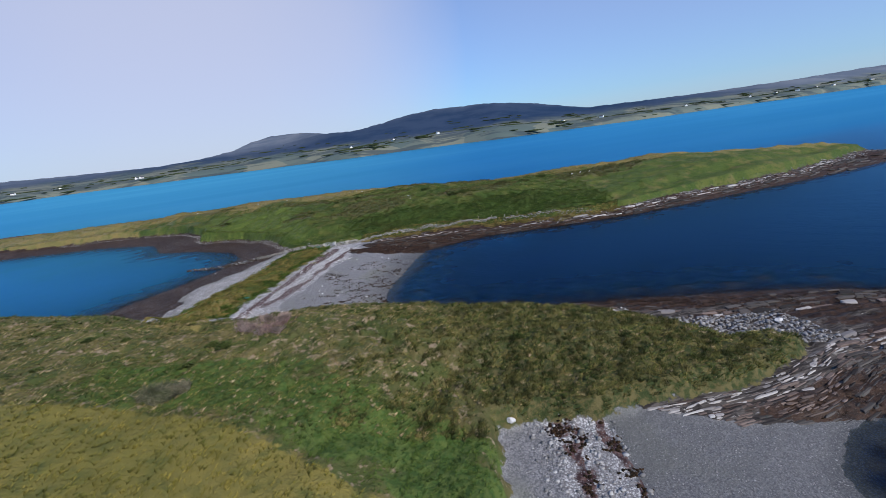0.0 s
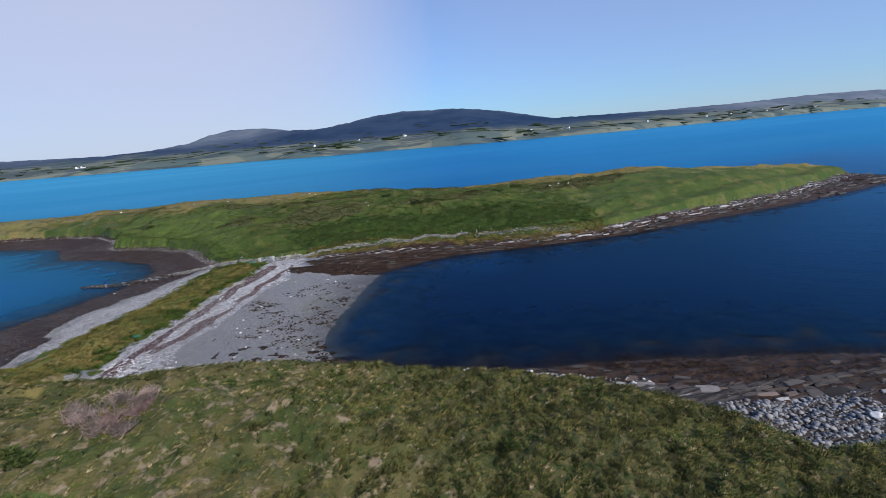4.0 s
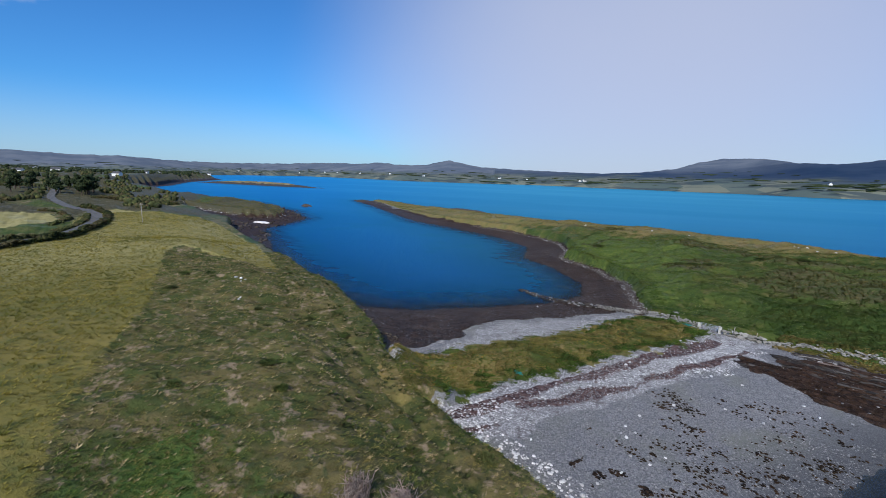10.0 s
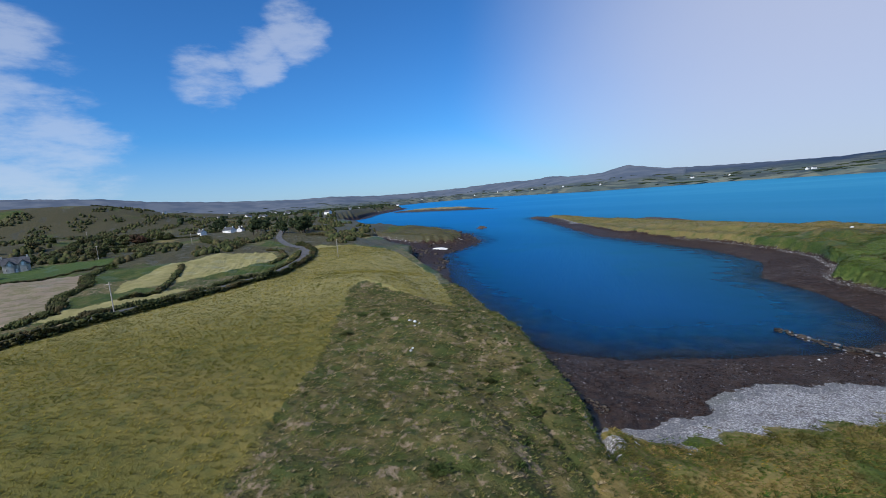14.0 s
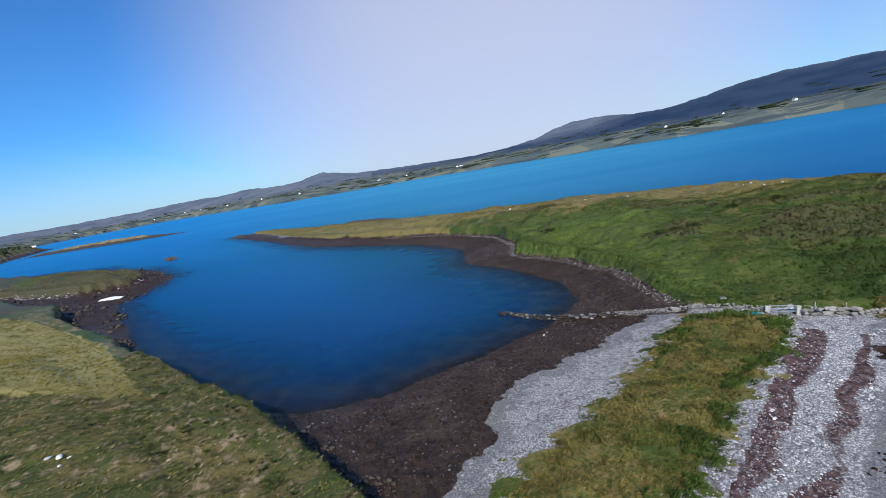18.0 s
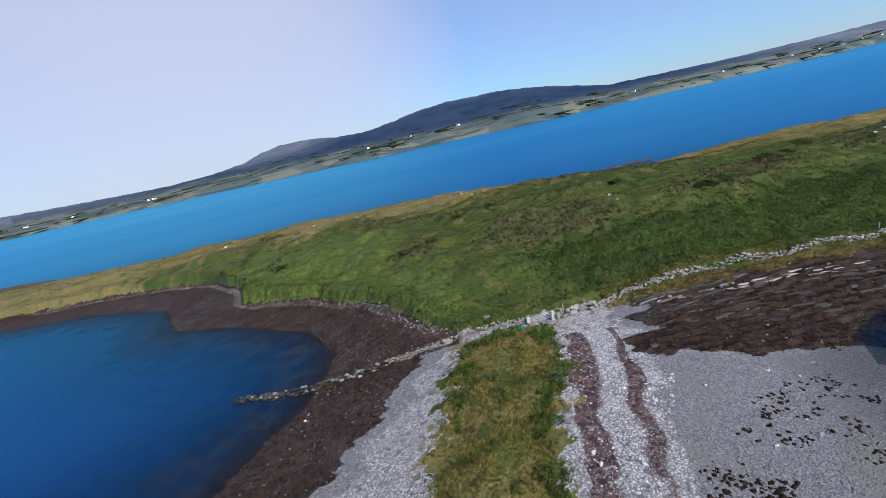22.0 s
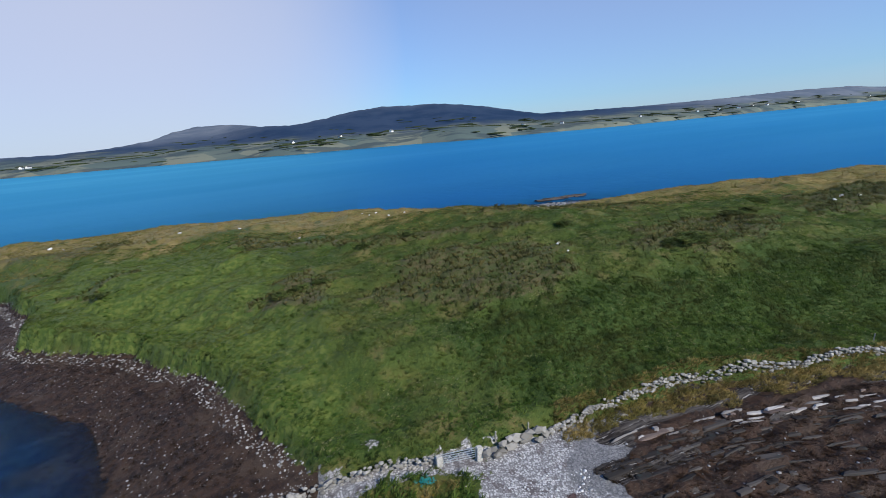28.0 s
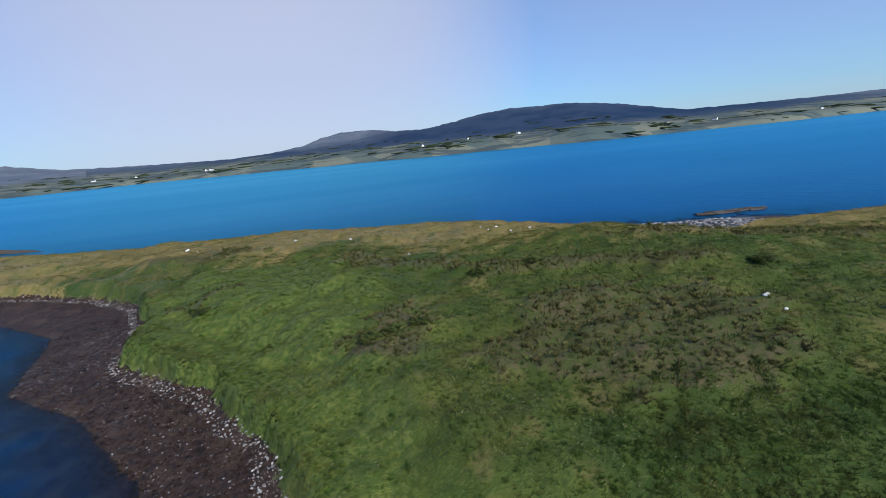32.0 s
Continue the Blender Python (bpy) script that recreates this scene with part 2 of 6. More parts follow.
def survey(x, y):
    """Height of the ground and what lies where."""
    ripple = 0.9 * wobble(x, y, 9, 1) + 0.5 * wobble(x, y, 3.1, 2)
    dw = sdf(x, y, COAST) + 0.28 * ripple + 0.5 * wobble(x, y, 1.7, 15) * 0.4
    turf = np.maximum(np.maximum(sdf(x, y, ISLAND_TURF), sdf(x, y, NECK_TURF)), np.maximum(sdf(x, y, MAIN_TURF), sdf(x, y, KNOB_TURF))) + 0.45 * ripple
    neck = sdf(x, y, NECK_TURF)
    up = np.maximum(dw, 0) / (np.maximum(dw, 0) + np.maximum(-turf, 0) + 1e-6)
    top = inland(x, y)
    foot = np.minimum(1.9 + 0.4 * wobble(x, y, 40, 3), top - 0.4)
    foot = np.maximum(foot, 0.8)
    beach = foot * up ** 0.9
    # rock ledges: terraces along the strike of the beds
    strike = (y - 0.17 * x)
    beds = strike / 1.7 + 0.35 * wobble(x, y, 22, 5) + 0.12 * wobble(x, y, 4, 6)
    saw = beds - np.floor(beds)
    ledge_n = smooth(x + 28.8 - 0.45 * (y - 131) + 1.8 * wobble(x, y * 2.5, 9, 87), -1, 1) * smooth(y - 126.8 - 0.19 * np.maximum(-6 - x, 0) + 1.3 * wobble(x, y, 7, 14), -1.0, 1.0)
    ledge_n = np.maximum(ledge_n, smooth(30 - np.abs(x), 0, 6) * (y > 255))
    ledge_e = np.maximum(smooth(x, 11, 17) * (y < 80) * smooth(y - np.maximum(43.5 - 0.36 * (x - 8), 36.2), -0.6, 0.6), smooth(x, -36, -30) * smooth(y, 66, 70) * (y < 86) * smooth(x + 0.8 * (86 - y), -14, -8))
    ledge_tip = smooth(x, 100, 160) + smooth(-x, 215, 235) * (y > 90) * (y < 215) + smooth(-x, 300, 380) * (y > 200)
    ledge = np.clip(np.maximum(np.maximum(ledge_n, ledge_e), ledge_tip), 0, 1) * (turf < 0.5)
    beach = beach + ledge * smooth(dw, -3, 3) * (0.5 * (1 - saw) ** 1.5 + 0.12 * wobble(x, y, 6, 7)) * np.clip(up * 3 + 0.3, 0, 1)
    rise = smooth(turf, -0.3, 1.6 - 0.6 * smooth(-x, 60, 75) * (y < 112))
    level = smooth(neck, -5, 0) * smooth(-sdf(x, y, MAIN_TURF), 0, 7)
    steep = (0.62 + 0.26 * smooth(-x, 60, 75) * (y < 112)) * (1 - 0.9 * level)
    bank = foot + (np.maximum(top, foot + 0.3) - foot) * np.maximum(steep * rise, smooth(turf, -0.5, 16.0))
    z = np.where(turf > -0.3, np.maximum(bank, foot), beach)
    lumps = 0.24 * wobble(x, y, 6.5, 8) + np.where(y > 150, 0.07, 0.20) * wobble(x, y, 2.6, 9) + 0.5 * wobble(x, y, 30, 10)
    field = sdf(x, y, FIELD)
    lumps = lumps - 0.7 * np.exp(-(ditch(x, y) / 0.55) ** 2)
    lumps = lumps + np.where(y > 150, 0.8 * smooth(isle_heath(x, y), -2.5, 4.0) + 0.5 * wobble(x * 0.4 - 0.1 * y, y, 20, 12) + 0.3 * wobble(x * 0.6, y, 8, 13), 0.0)
    z = z + smooth(turf, 0.2, 5) * lumps * np.where(field > 0, 0.35, 1.0) * np.where(neck > -1, 0.4, 1.0)
    sea = np.maximum(-8, -np.where(x < -50, 0.024, 0.06) * np.maximum(-dw, 0) - 0.012 * np.maximum(-dw - 12, 0) - 0.05) + np.where(x < -50, 0.07, 0.25) * np.minimum(1, -dw / 6) * wobble(x, y, 7, 11)
    z = np.where(dw > 0, np.maximum(z, 0.03), np.minimum(sea, -0.03))
    return dict(z=z, dw=dw, turf=turf, neck=neck, up=up, field=field, ledge=ledge)


def cove_shingle(x, y):
    """Metres inland of the lower edge of the cove's shingle."""
    return x - np.interp(y, *zip(*COVE_SHINGLE)) + 1.3 * wobble(x, y, 6, 37) + 0.6 * wobble(x, y, 2.2, 47)


def axis(lo, hi, step, far_lo, far_hi, grow=0.028):
    mid = list(np.arange(lo, hi + step / 2, step))
    right, s, p = [], step, mid[-1]
    while p < far_hi:
        s = min(s * (1 + grow), 60)
        p += s
        right.append(p)
    left, s, p = [], step, mid[0]
    while p > far_lo:
        s = min(s * (1 + grow), 60)
        p -= s
        left.append(p)
    return np.array(left[::-1] + mid + right)


def grid_mesh(name, xs, ys, z):
    nx, ny = len(xs), len(ys)
    X, Y = np.meshgrid(xs, ys)
    co = np.stack([X.ravel(), Y.ravel(), z.ravel()], 1)
    i = np.arange((nx - 1) * (ny - 1))
    a = (i // (nx - 1)) * nx + i % (nx - 1)
    quads = np.stack([a, a + 1, a + nx + 1, a + nx], 1)
    me = bpy.data.meshes.new(name)
    me.vertices.add(len(co))
    me.vertices.foreach_set("co", co.ravel())
    me.loops.add(quads.size)
    me.loops.foreach_set("vertex_index", quads.ravel().astype(np.int32))
    me.polygons.add(len(quads))
    me.polygons.foreach_set("loop_start", (np.arange(len(quads)) * 4).astype(np.int32))
    me.polygons.foreach_set("loop_total", np.full(len(quads), 4, np.int32))
    me.polygons.foreach_set("use_smooth", np.ones(len(quads), bool))
    me.update(calc_edges=True)
    return me


def layer(me, name, values):
    me.attributes.new(name, "FLOAT", "POINT").data.foreach_set("value", np.ascontiguousarray(values.ravel(), np.float32))


# ---------------------------------------------------------------- materials
class Nodes:
    """Short hand for a node material."""

    def __init__(self, name):
        self.mat = bpy.data.materials.new(name)
        self.mat.use_nodes = True
        self.t = self.mat.node_tree
        self.bsdf = self.t.nodes["Principled BSDF"]
        self.pos = self.add("ShaderNodeNewGeometry").outputs["Position"]

    def add(self, kind, **kw):
        n = self.t.nodes.new(kind)
        for k, v in kw.items():
            self.put(v, n.inputs[k])
        return n

    def put(self, v, socket):
        if isinstance(v, bpy.types.NodeSocket):
            self.t.links.new(v, socket)
        elif isinstance(v, tuple) and len(v) == 3 and socket.type == "RGBA":
            socket.default_value = (*v, 1)
        else:
            socket.default_value = v

    def math(self, op, *args):
        n = self.t.nodes.new("ShaderNodeMath")
        n.operation = op
        for i, v in enumerate(args):
            self.put(v, n.inputs[i])
        return n.outputs[0]

    def noise(self, scale, detail=3.0, rough=0.55, stretch=None, vec=None):
        n = self.add("ShaderNodeTexNoise", Scale=scale, Detail=detail, Roughness=rough)
        v = vec or self.pos
        if stretch:
            m = self.add("ShaderNodeMapping", Vector=v, Scale=stretch[0], Rotation=(0, 0, radians(stretch[1])))
            m.vector_type = "TEXTURE"
            m.inputs["Scale"].default_value = tuple(1 / q for q in stretch[0])
            v = m.outputs[0]
        self.t.links.new(v, n.inputs["Vector"])
        return n.outputs[0]

    def cells(self, scale, out="Distance", feature="F1", vec=None):
        n = self.add("ShaderNodeTexVoronoi", Scale=scale)
        n.feature = feature
        self.t.links.new(vec or self.pos, n.inputs["Vector"])
        return n.outputs[out]

    def ramp(self, v, lo, hi, a=0.0, b=1.0):
        n = self.add("ShaderNodeMapRange")
        n.interpolation_type = "SMOOTHSTEP"
        self.put(v, n.inputs[0])
        for i, q in enumerate((lo, hi, a, b)):
            n.inputs[i + 1].default_value = q
        return n.outputs[0]

    def mix(self, f, a, b, blend="MIX"):
        n = self.t.nodes.new("ShaderNodeMix")
        n.data_type, n.blend_type = "RGBA", blend
        self.put(f, n.inputs[0])
        self.put(a, n.inputs[6])
        self.put(b, n.inputs[7])
        return n.outputs[2]

    def layer(self, name):
        n = self.add("ShaderNodeAttribute")
        n.attribute_name = name
        return n.outputs["Fac"]

    def done(self, color, rough=0.8, bump=None, strength=0.5, dist=0.1, spec=0.3, metal=0.0):
        self.put(color, self.bsdf.inputs["Base Color"])
        self.put(rough, self.bsdf.inputs["Roughness"])
        self.put(spec, self.bsdf.inputs["Specular IOR Level"])
        self.put(metal, self.bsdf.inputs["Metallic"])
        if bump is not None:
            b = self.add("ShaderNodeBump", Height=bump, Strength=strength, Distance=dist)
            self.t.links.new(b.outputs[0], self.bsdf.inputs["Normal"])
        return self.mat


def ground_material():
    m = Nodes("ground")
    big, mid, fine, grit = m.noise(0.035, 4), m.noise(0.22, 4), m.noise(1.3, 4, 0.6), m.noise(6.0, 3, 0.65)
    ragged = m.math("MULTIPLY", m.math("SUBTRACT", m.math("ADD", m.math("MULTIPLY", mid, 0.5), m.math("MULTIPLY", fine, 0.5)), 0.5), 1.1)

    def zone(name, lo=0.44, hi=0.56):
        return m.ramp(m.math("ADD", m.layer(name), ragged), lo, hi)

    blades = m.noise(2.6, 5, 0.7, ((1.0, 2.4, 1.0), 30))
    green = m.mix(m.ramp(big, 0.35, 0.65), (0.034, 0.064, 0.011), (0.056, 0.080, 0.016))
    green = m.mix(m.ramp(m.noise(0.11, 4, 0.6), 0.46, 0.62), green, (0.090, 0.102, 0.022))
    green = m.mix(m.ramp(mid, 0.52, 0.70), green, (0.128, 0.108, 0.040))
    green = m.mix(m.ramp(blades, 0.45, 0.68), green, (0.082, 0.110, 0.024))
    green = m.mix(m.ramp(fine, 0.52, 0.66, 0, 0.7), green, (0.026, 0.050, 0.012))
    green = m.mix(zone("close", 0.3, 0.7), green, m.mix(m.ramp(fine, 0.4, 0.65), (0.056, 0.092, 0.016), (0.120, 0.148, 0.032)))
    green = m.mix(zone("deep", 0.3, 0.7), green, m.mix(m.ramp(fine, 0.4, 0.65), (0.028, 0.054, 0.010), (0.054, 0.082, 0.018)))
    heath = m.mix(m.ramp(mid, 0.40, 0.62), (0.060, 0.076, 0.020), (0.134, 0.112, 0.044))
    heath = m.mix(m.ramp(fine, 0.54, 0.70, 0, 0.8), heath, (0.042, 0.062, 0.022))
    heath = m.mix(m.ramp(m.noise(0.55, 5, 0.7), 0.53, 0.64), heath, (0.270, 0.205, 0.135))
    field = m.mix(m.ramp(big, 0.35, 0.65), (0.150, 0.134, 0.028), (0.220, 0.178, 0.046))
    field = m.mix(m.ramp(m.noise(0.4, 5, 0.65), 0.42, 0.72, 0, 0.8), field, (0.060, 0.082, 0.020))
    field = m.mix(m.ramp(blades, 0.48, 0.70, 0, 0.6), field, (0.200, 0.180, 0.060))
    dry = m.mix(m.ramp(mid, 0.4, 0.6), (0.210, 0.160, 0.056), (0.150, 0.138, 0.042))
    dry = m.mix(m.ramp(fine, 0.5, 0.7), dry, (0.235, 0.185, 0.080))
    heath = m.mix(zone("rough", 0.3, 0.8), heath, m.mix(m.ramp(fine, 0.4, 0.62), (0.034, 0.048, 0.014), (0.110, 0.094, 0.038)))
    turf = m.mix(zone("heath"), green, heath)
    turf = m.mix(zone("dry", 0.35, 0.65), turf, dry)
    field = m.mix(zone("ripe", 0.25, 0.85), field, m.mix(m.ramp(mid, 0.4, 0.6), (0.340, 0.300, 0.125), (0.265, 0.240, 0.090)))
    turf = m.mix(zone("field"), turf, field)
    bent = m.mix(m.ramp(mid, 0.4, 0.62), (0.290, 0.225, 0.155), (0.190, 0.170, 0.085))
    turf = m.mix(zone("bent"), turf, m.mix(m.ramp(fine, 0.5, 0.7, 0, 0.6), bent, (0.340, 0.275, 0.200)))
    scrub = m.mix(m.ramp(fine, 0.4, 0.6), (0.048, 0.054, 0.023), (0.104, 0.084, 0.044))
    turf = m.mix(zone("scrub", 0.30, 0.75), turf, scrub)
    lush = m.mix(m.ramp(fine, 0.4, 0.6), (0.046, 0.086, 0.018), (0.085, 0.120, 0.028))
    turf = m.mix(zone("lush", 0.40, 0.60), turf, lush)
    # shingle, pale cobbles, wrack, weed, bare beds of rock
    pebble = m.cells(7.0, "Color")
    shingle = m.mix(m.ramp(grit, 0.35, 0.7), (0.140, 0.141, 0.152), (0.225, 0.225, 0.236))
    shingle = m.mix(0.45, shingle, m.mix(m.ramp(pebble, 0.2, 0.9), (0.070, 0.069, 0.074), (0.370, 0.366, 0.364)))
    shingle = m.mix(m.ramp(mid, 0.46, 0.78, 0, 0.7), shingle, (0.175, 0.178, 0.172))
    shingle = m.mix(m.ramp(m.noise(0.09, 3), 0.50, 0.65, 0, 0.5), shingle, (0.185, 0.190, 0.150))
    pale = m.mix(m.ramp(m.cells(5.5, "Color"), 0.15, 0.85), (0.230, 0.226, 0.230), (0.600, 0.592, 0.590))
    pale = m.mix(m.ramp(mid, 0.52, 0.66, 0.0, 0.6), pale, (0.240, 0.236, 0.238))
    pale = m.mix(m.ramp(m.cells(5.5), 0.40, 0.70, 0, 0.8), pale, (0.150, 0.142, 0.140))
    pale = m.mix(m.ramp(m.noise(0.8, 5, 0.7), 0.54, 0.62, 0, 0.75), pale, (0.105, 0.085, 0.085))
    shingle = m.mix(m.ramp(m.math("ADD", m.layer("wet"), m.math("MULTIPLY", ragged, 0.3)), 0.2, 0.95), shingle, m.mix(m.ramp(grit, 0.4, 0.7), (0.070, 0.072, 0.078), (0.150, 0.150, 0.152)))
    shore = m.mix(zone("pale"), shingle, pale)
    wrack = m.mix(m.ramp(fine, 0.4, 0.6), (0.045, 0.024, 0.025), (0.125, 0.074, 0.066))
    shore = m.mix(m.math("MULTIPLY", zone("wrack", 0.46, 0.60), m.ramp(m.noise(1.9, 5, 0.7), 0.36, 0.50, 0.35, 1.0)), shore, wrack)
    weed = m.mix(m.ramp(fine, 0.35, 0.6), (0.017, 0.010, 0.007), (0.052, 0.029, 0.018))
    weed = m.mix(m.ramp(mid, 0.50, 0.68, 0, 0.8), weed, (0.070, 0.046, 0.031))
    weed = m.mix(m.ramp(m.noise(0.5, 5, 0.7), 0.52, 0.66, 0, 0.7), weed, (0.012, 0.008, 0.007))
    weed = m.mix(m.ramp(grit, 0.60, 0.72), weed, (0.130, 0.110, 0.095))
    strata = m.noise(1.0, 4, 0.6, ((0.18, 3.4, 1.0), 9.6))
    rock = m.mix(m.ramp(strata, 0.40, 0.62), (0.022, 0.018, 0.017), (0.096, 0.085, 0.078))
    rock = m.mix(m.ramp(m.noise(1.2, 4, 0.6, ((0.25, 4.5, 1.0), 9.6)), 0.61, 0.66), rock, (0.320, 0.305, 0.290))
    rock = m.mix(m.ramp(m.noise(2.4, 3, 0.6, ((0.3, 3.0, 1.0), 9.6)), 0.34, 0.42, 1, 0), rock, (0.040, 0.036, 0.035))
    shore = m.mix(zone("ledge"), shore, rock)
    shore = m.mix(zone("weed"), shore, weed)
    color = m.mix(zone("turf", 0.46, 0.54), shore, turf)
    bed = m.mix(m.ramp(mid, 0.42, 0.58), (0.040, 0.026, 0.016), (0.080, 0.062, 0.042))
    color = m.mix(m.ramp(m.math("ADD", m.layer("under"), ragged), 0.3, 0.8), color, bed)
    rough = m.ramp(m.layer("weed"), 0.4, 0.6, 0.85, 0.55)
    h = m.math("ADD", m.math("MULTIPLY", fine, 0.5), m.math("ADD", m.math("MULTIPLY", grit, 0.3), m.math("MULTIPLY", blades, 0.4)))
    return m.done(color, rough, h, 0.9, 0.35, 0.2)


def water_material():
    m = Nodes("sea_water")
    depth = m.layer("depth")
    deep = m.mix(m.ramp(m.noise(0.006, 3), 0.35, 0.65), (0.0090, 0.052, 0.185), (0.0105, 0.064, 0.225))
    shoal = m.ramp(m.noise(0.035, 3), 0.54, 0.70, 0.0, 0.6)
    deep = m.mix(m.math("MULTIPLY", shoal, m.ramp(depth, 1.0, 3.0, 1.0, 0.0)), deep, (0.005, 0.050, 0.075))
    # east bay's dim reflection at this viewing angle, painted into the body colour
    deep = m.mix(m.layer("bay_dim"), deep, (0.0009, 0.0044, 0.0270))
    wind = m.noise(0.9, 5, 0.6, ((0.5, 1.35, 1.0), -25))
    swell = m.noise(0.16, 3, 0.5, ((0.5, 1.2, 1.0), -35))
    b = m.add("ShaderNodeBump", Height=m.math("ADD", wind, m.math("MULTIPLY", swell, 2.0)), Strength=0.8, Distance=0.45)
    body = m.add("ShaderNodeBsdfDiffuse", Color=deep, Normal=b.outputs[0])
    tint = m.mix(m.ramp(m.noise(0.004, 4, 0.6, ((0.3, 1.0, 1.0), 20)), 0.4, 0.65), (0.140, 0.66, 0.89), (0.180, 0.74, 0.95))
    # the same bay mask shifts the gloss colour
    gloss = m.add("ShaderNodeBsdfGlossy", Color=m.mix(m.layer("bay_dim"), tint, (0.26, 0.66, 0.94)), Roughness=0.28, Normal=b.outputs[0])
    clear = m.add("ShaderNodeBsdfTransparent", Color=(0.80, 0.84, 0.82))
    mix = m.add("ShaderNodeMixShader")
    murk = m.math("SUBTRACT", 1.0, m.math("POWER", 2.718, m.math("MULTIPLY", depth, -1.0)))
    m.put(murk, mix.inputs[0])
    m.t.links.new(clear.outputs[0], mix.inputs[1])
    m.t.links.new(body.outputs[0], mix.inputs[2])
    fres = m.add("ShaderNodeFresnel", IOR=1.33)
    top = m.add("ShaderNodeMixShader")
    m.put(m.math("MULTIPLY", fres.outputs[0], m.ramp(depth, 0.0, 0.45, 0.35, 0.95)), top.inputs[0])
    m.t.links.new(mix.outputs[0], top.inputs[1])
    m.t.links.new(gloss.outputs[0], top.inputs[2])
    m.t.links.new(top.outputs[0], m.t.nodes["Material Output"].inputs[0])
    return m.mat


# ---------------------------------------------------------------- ground and sea
xs = axis(-118, 72, 0.5, -2550, 900)
ys = axis(18, 196, 0.5, -1500, 700)
GX, GY = np.meshgrid(xs, ys)
g = survey(GX, GY)
me = grid_mesh("ground", xs, ys, g["z"])


def ground_at(x, y):
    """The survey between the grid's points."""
    x, y = np.clip(np.asarray(x, float), xs[0], xs[-1] - 1e-3), np.clip(np.asarray(y, float), ys[0], ys[-1] - 1e-3)
    i, j = np.searchsorted(xs, x, "right") - 1, np.searchsorted(ys, y, "right") - 1
    u, v = (x - xs[i]) / (xs[i + 1] - xs[i]), (y - ys[j]) / (ys[j + 1] - ys[j])
    return {k: (a[j, i] * (1 - u) + a[j, i + 1] * u) * (1 - v) + (a[j + 1, i] * (1 - u) + a[j + 1, i + 1] * u) * v for k, a in g.items()}


def height(x, y):
    return float(ground_at([x], [y])["z"][0])


def half(d, w):
    return np.clip(0.5 + d / w, 0, 1)


on_turf = g["turf"]
mainland = np.maximum(sdf(GX, GY, MAIN_TURF), sdf(GX, GY, KNOB_TURF))
isle = sdf(GX, GY, ISLAND_TURF)
layer(me, "turf", np.where(np.abs(g["neck"]) < 5, half(on_turf - 0.6 + 1.6 * wobble(GX, GY, 5, 29) + 1.1 * wobble(GX, GY, 1.8, 44), 6.0), half(on_turf, 3.0)))
layer(me, "under", half(-g["dw"] - 2.5, 5.0))
far_fields = np.maximum(sdf(GX, GY, SECOND_FIELD), sdf(GX, GY, LANE_FIELD))
layer(me, "field", half(np.where(mainland > -2, np.maximum(g["field"], far_fields), -9), 5.0))
inland_scrub = np.where(GX < -180, half(wobble(GX, GY, 90, 21), 0.8), 1.0)
layer(me, "heath", np.where(mainland > isle, half(mainland + 3, 6.0) * inland_scrub, half(3 - isle, 6.0) * 0.3))
clear_of = np.maximum.reduce([g["field"], far_fields, sdf(GX, GY, PASTURE), sdf(GX, GY, LAWN)])
hill_scrub = np.where((GX < -270) & (isle < -3), half(0.75 + wobble(GX * 0.5, GY, 60, 27), 0.9) * half(-clear_of - 3, 6), 0)
layer(me, "scrub", np.maximum(hill_scrub, np.where(isle > 0, half(isle_heath(GX, GY), 3.0) * 0.55, 0)))
dry_isle = np.clip(0.5 + (GY - 220 + 0.12 * GX + 8 * wobble(GX, GY, 30, 23)) / 22, 0, 1) * (isle > -3)
dry_isle = np.maximum(dry_isle, np.clip(0.5 + (-GX - 150) / 30, 0, 1) * (isle > -3) * 0.8)
dry_neck = half(0.8 + 2.5 * wobble(GX, GY, 12, 24), 6.0) * (g["neck"] > -2)
pasture = half(sdf(GX, GY, PASTURE) + 3 * wobble(GX, GY, 18, 25), 8.0)
far_dry = np.where((GX < -330) & (isle < -3), half(wobble(GX * 0.5, GY, 70, 26) - 0.6, 0.9) * (GX > -800), 0)
layer(me, "dry", np.maximum.reduce([dry_isle * (0.82 + 0.25 * wobble(GX, GY, 6, 45)), dry_neck * 0.85, far_dry]))
layer(me, "bent", pasture)
layer(me, "rough", half(mainland + 2, 4.0) * smooth(GX, -14, 16) * (g["field"] < -4) * (GY > 36))
layer(me, "close", half(sdf(GX, GY, ISLE_LAWN) + 3 * wobble(GX, GY, 14, 49), 9.0))
layer(me, "deep", half(sdf(GX, GY, ISLE_DEEP) + 4 * wobble(GX, GY, 12, 50), 16.0))
layer(me, "ripe", np.maximum(smooth(-GX, 75, 190), 0.9 * (far_fields > -3)))
lawn = half(sdf(GX, GY, LAWN), 6.0)
verge = half(5.5 - np.abs(g["field"] + 6.5) + 2.5 * wobble(GX, GY, 7, 43), 7.0) * ((GX > -48) & (GX < 6) & (GY < 64)) * (mainland > 0)
layer(me, "lush", np.maximum(lawn, 0.8 * verge))
west_side = (GX < -50) & (GY > 84) & (GY < 262)
tide = g["up"]
weed_w = np.where(west_side, np.where(GY > 143, half(1.05 - tide, 0.3), half(-cove_shingle(GX, GY), 2.0)), 0)
weed_n = np.where((GX > -34) & (GY > 122), half(np.where(GX < -22, 0.62, 0.92) + 0.30 * wobble(GX * 0.2, GY - 0.17 * GX, 3.2, 36) - tide, 0.3), 0) * (GY < 200) * g["ledge"]
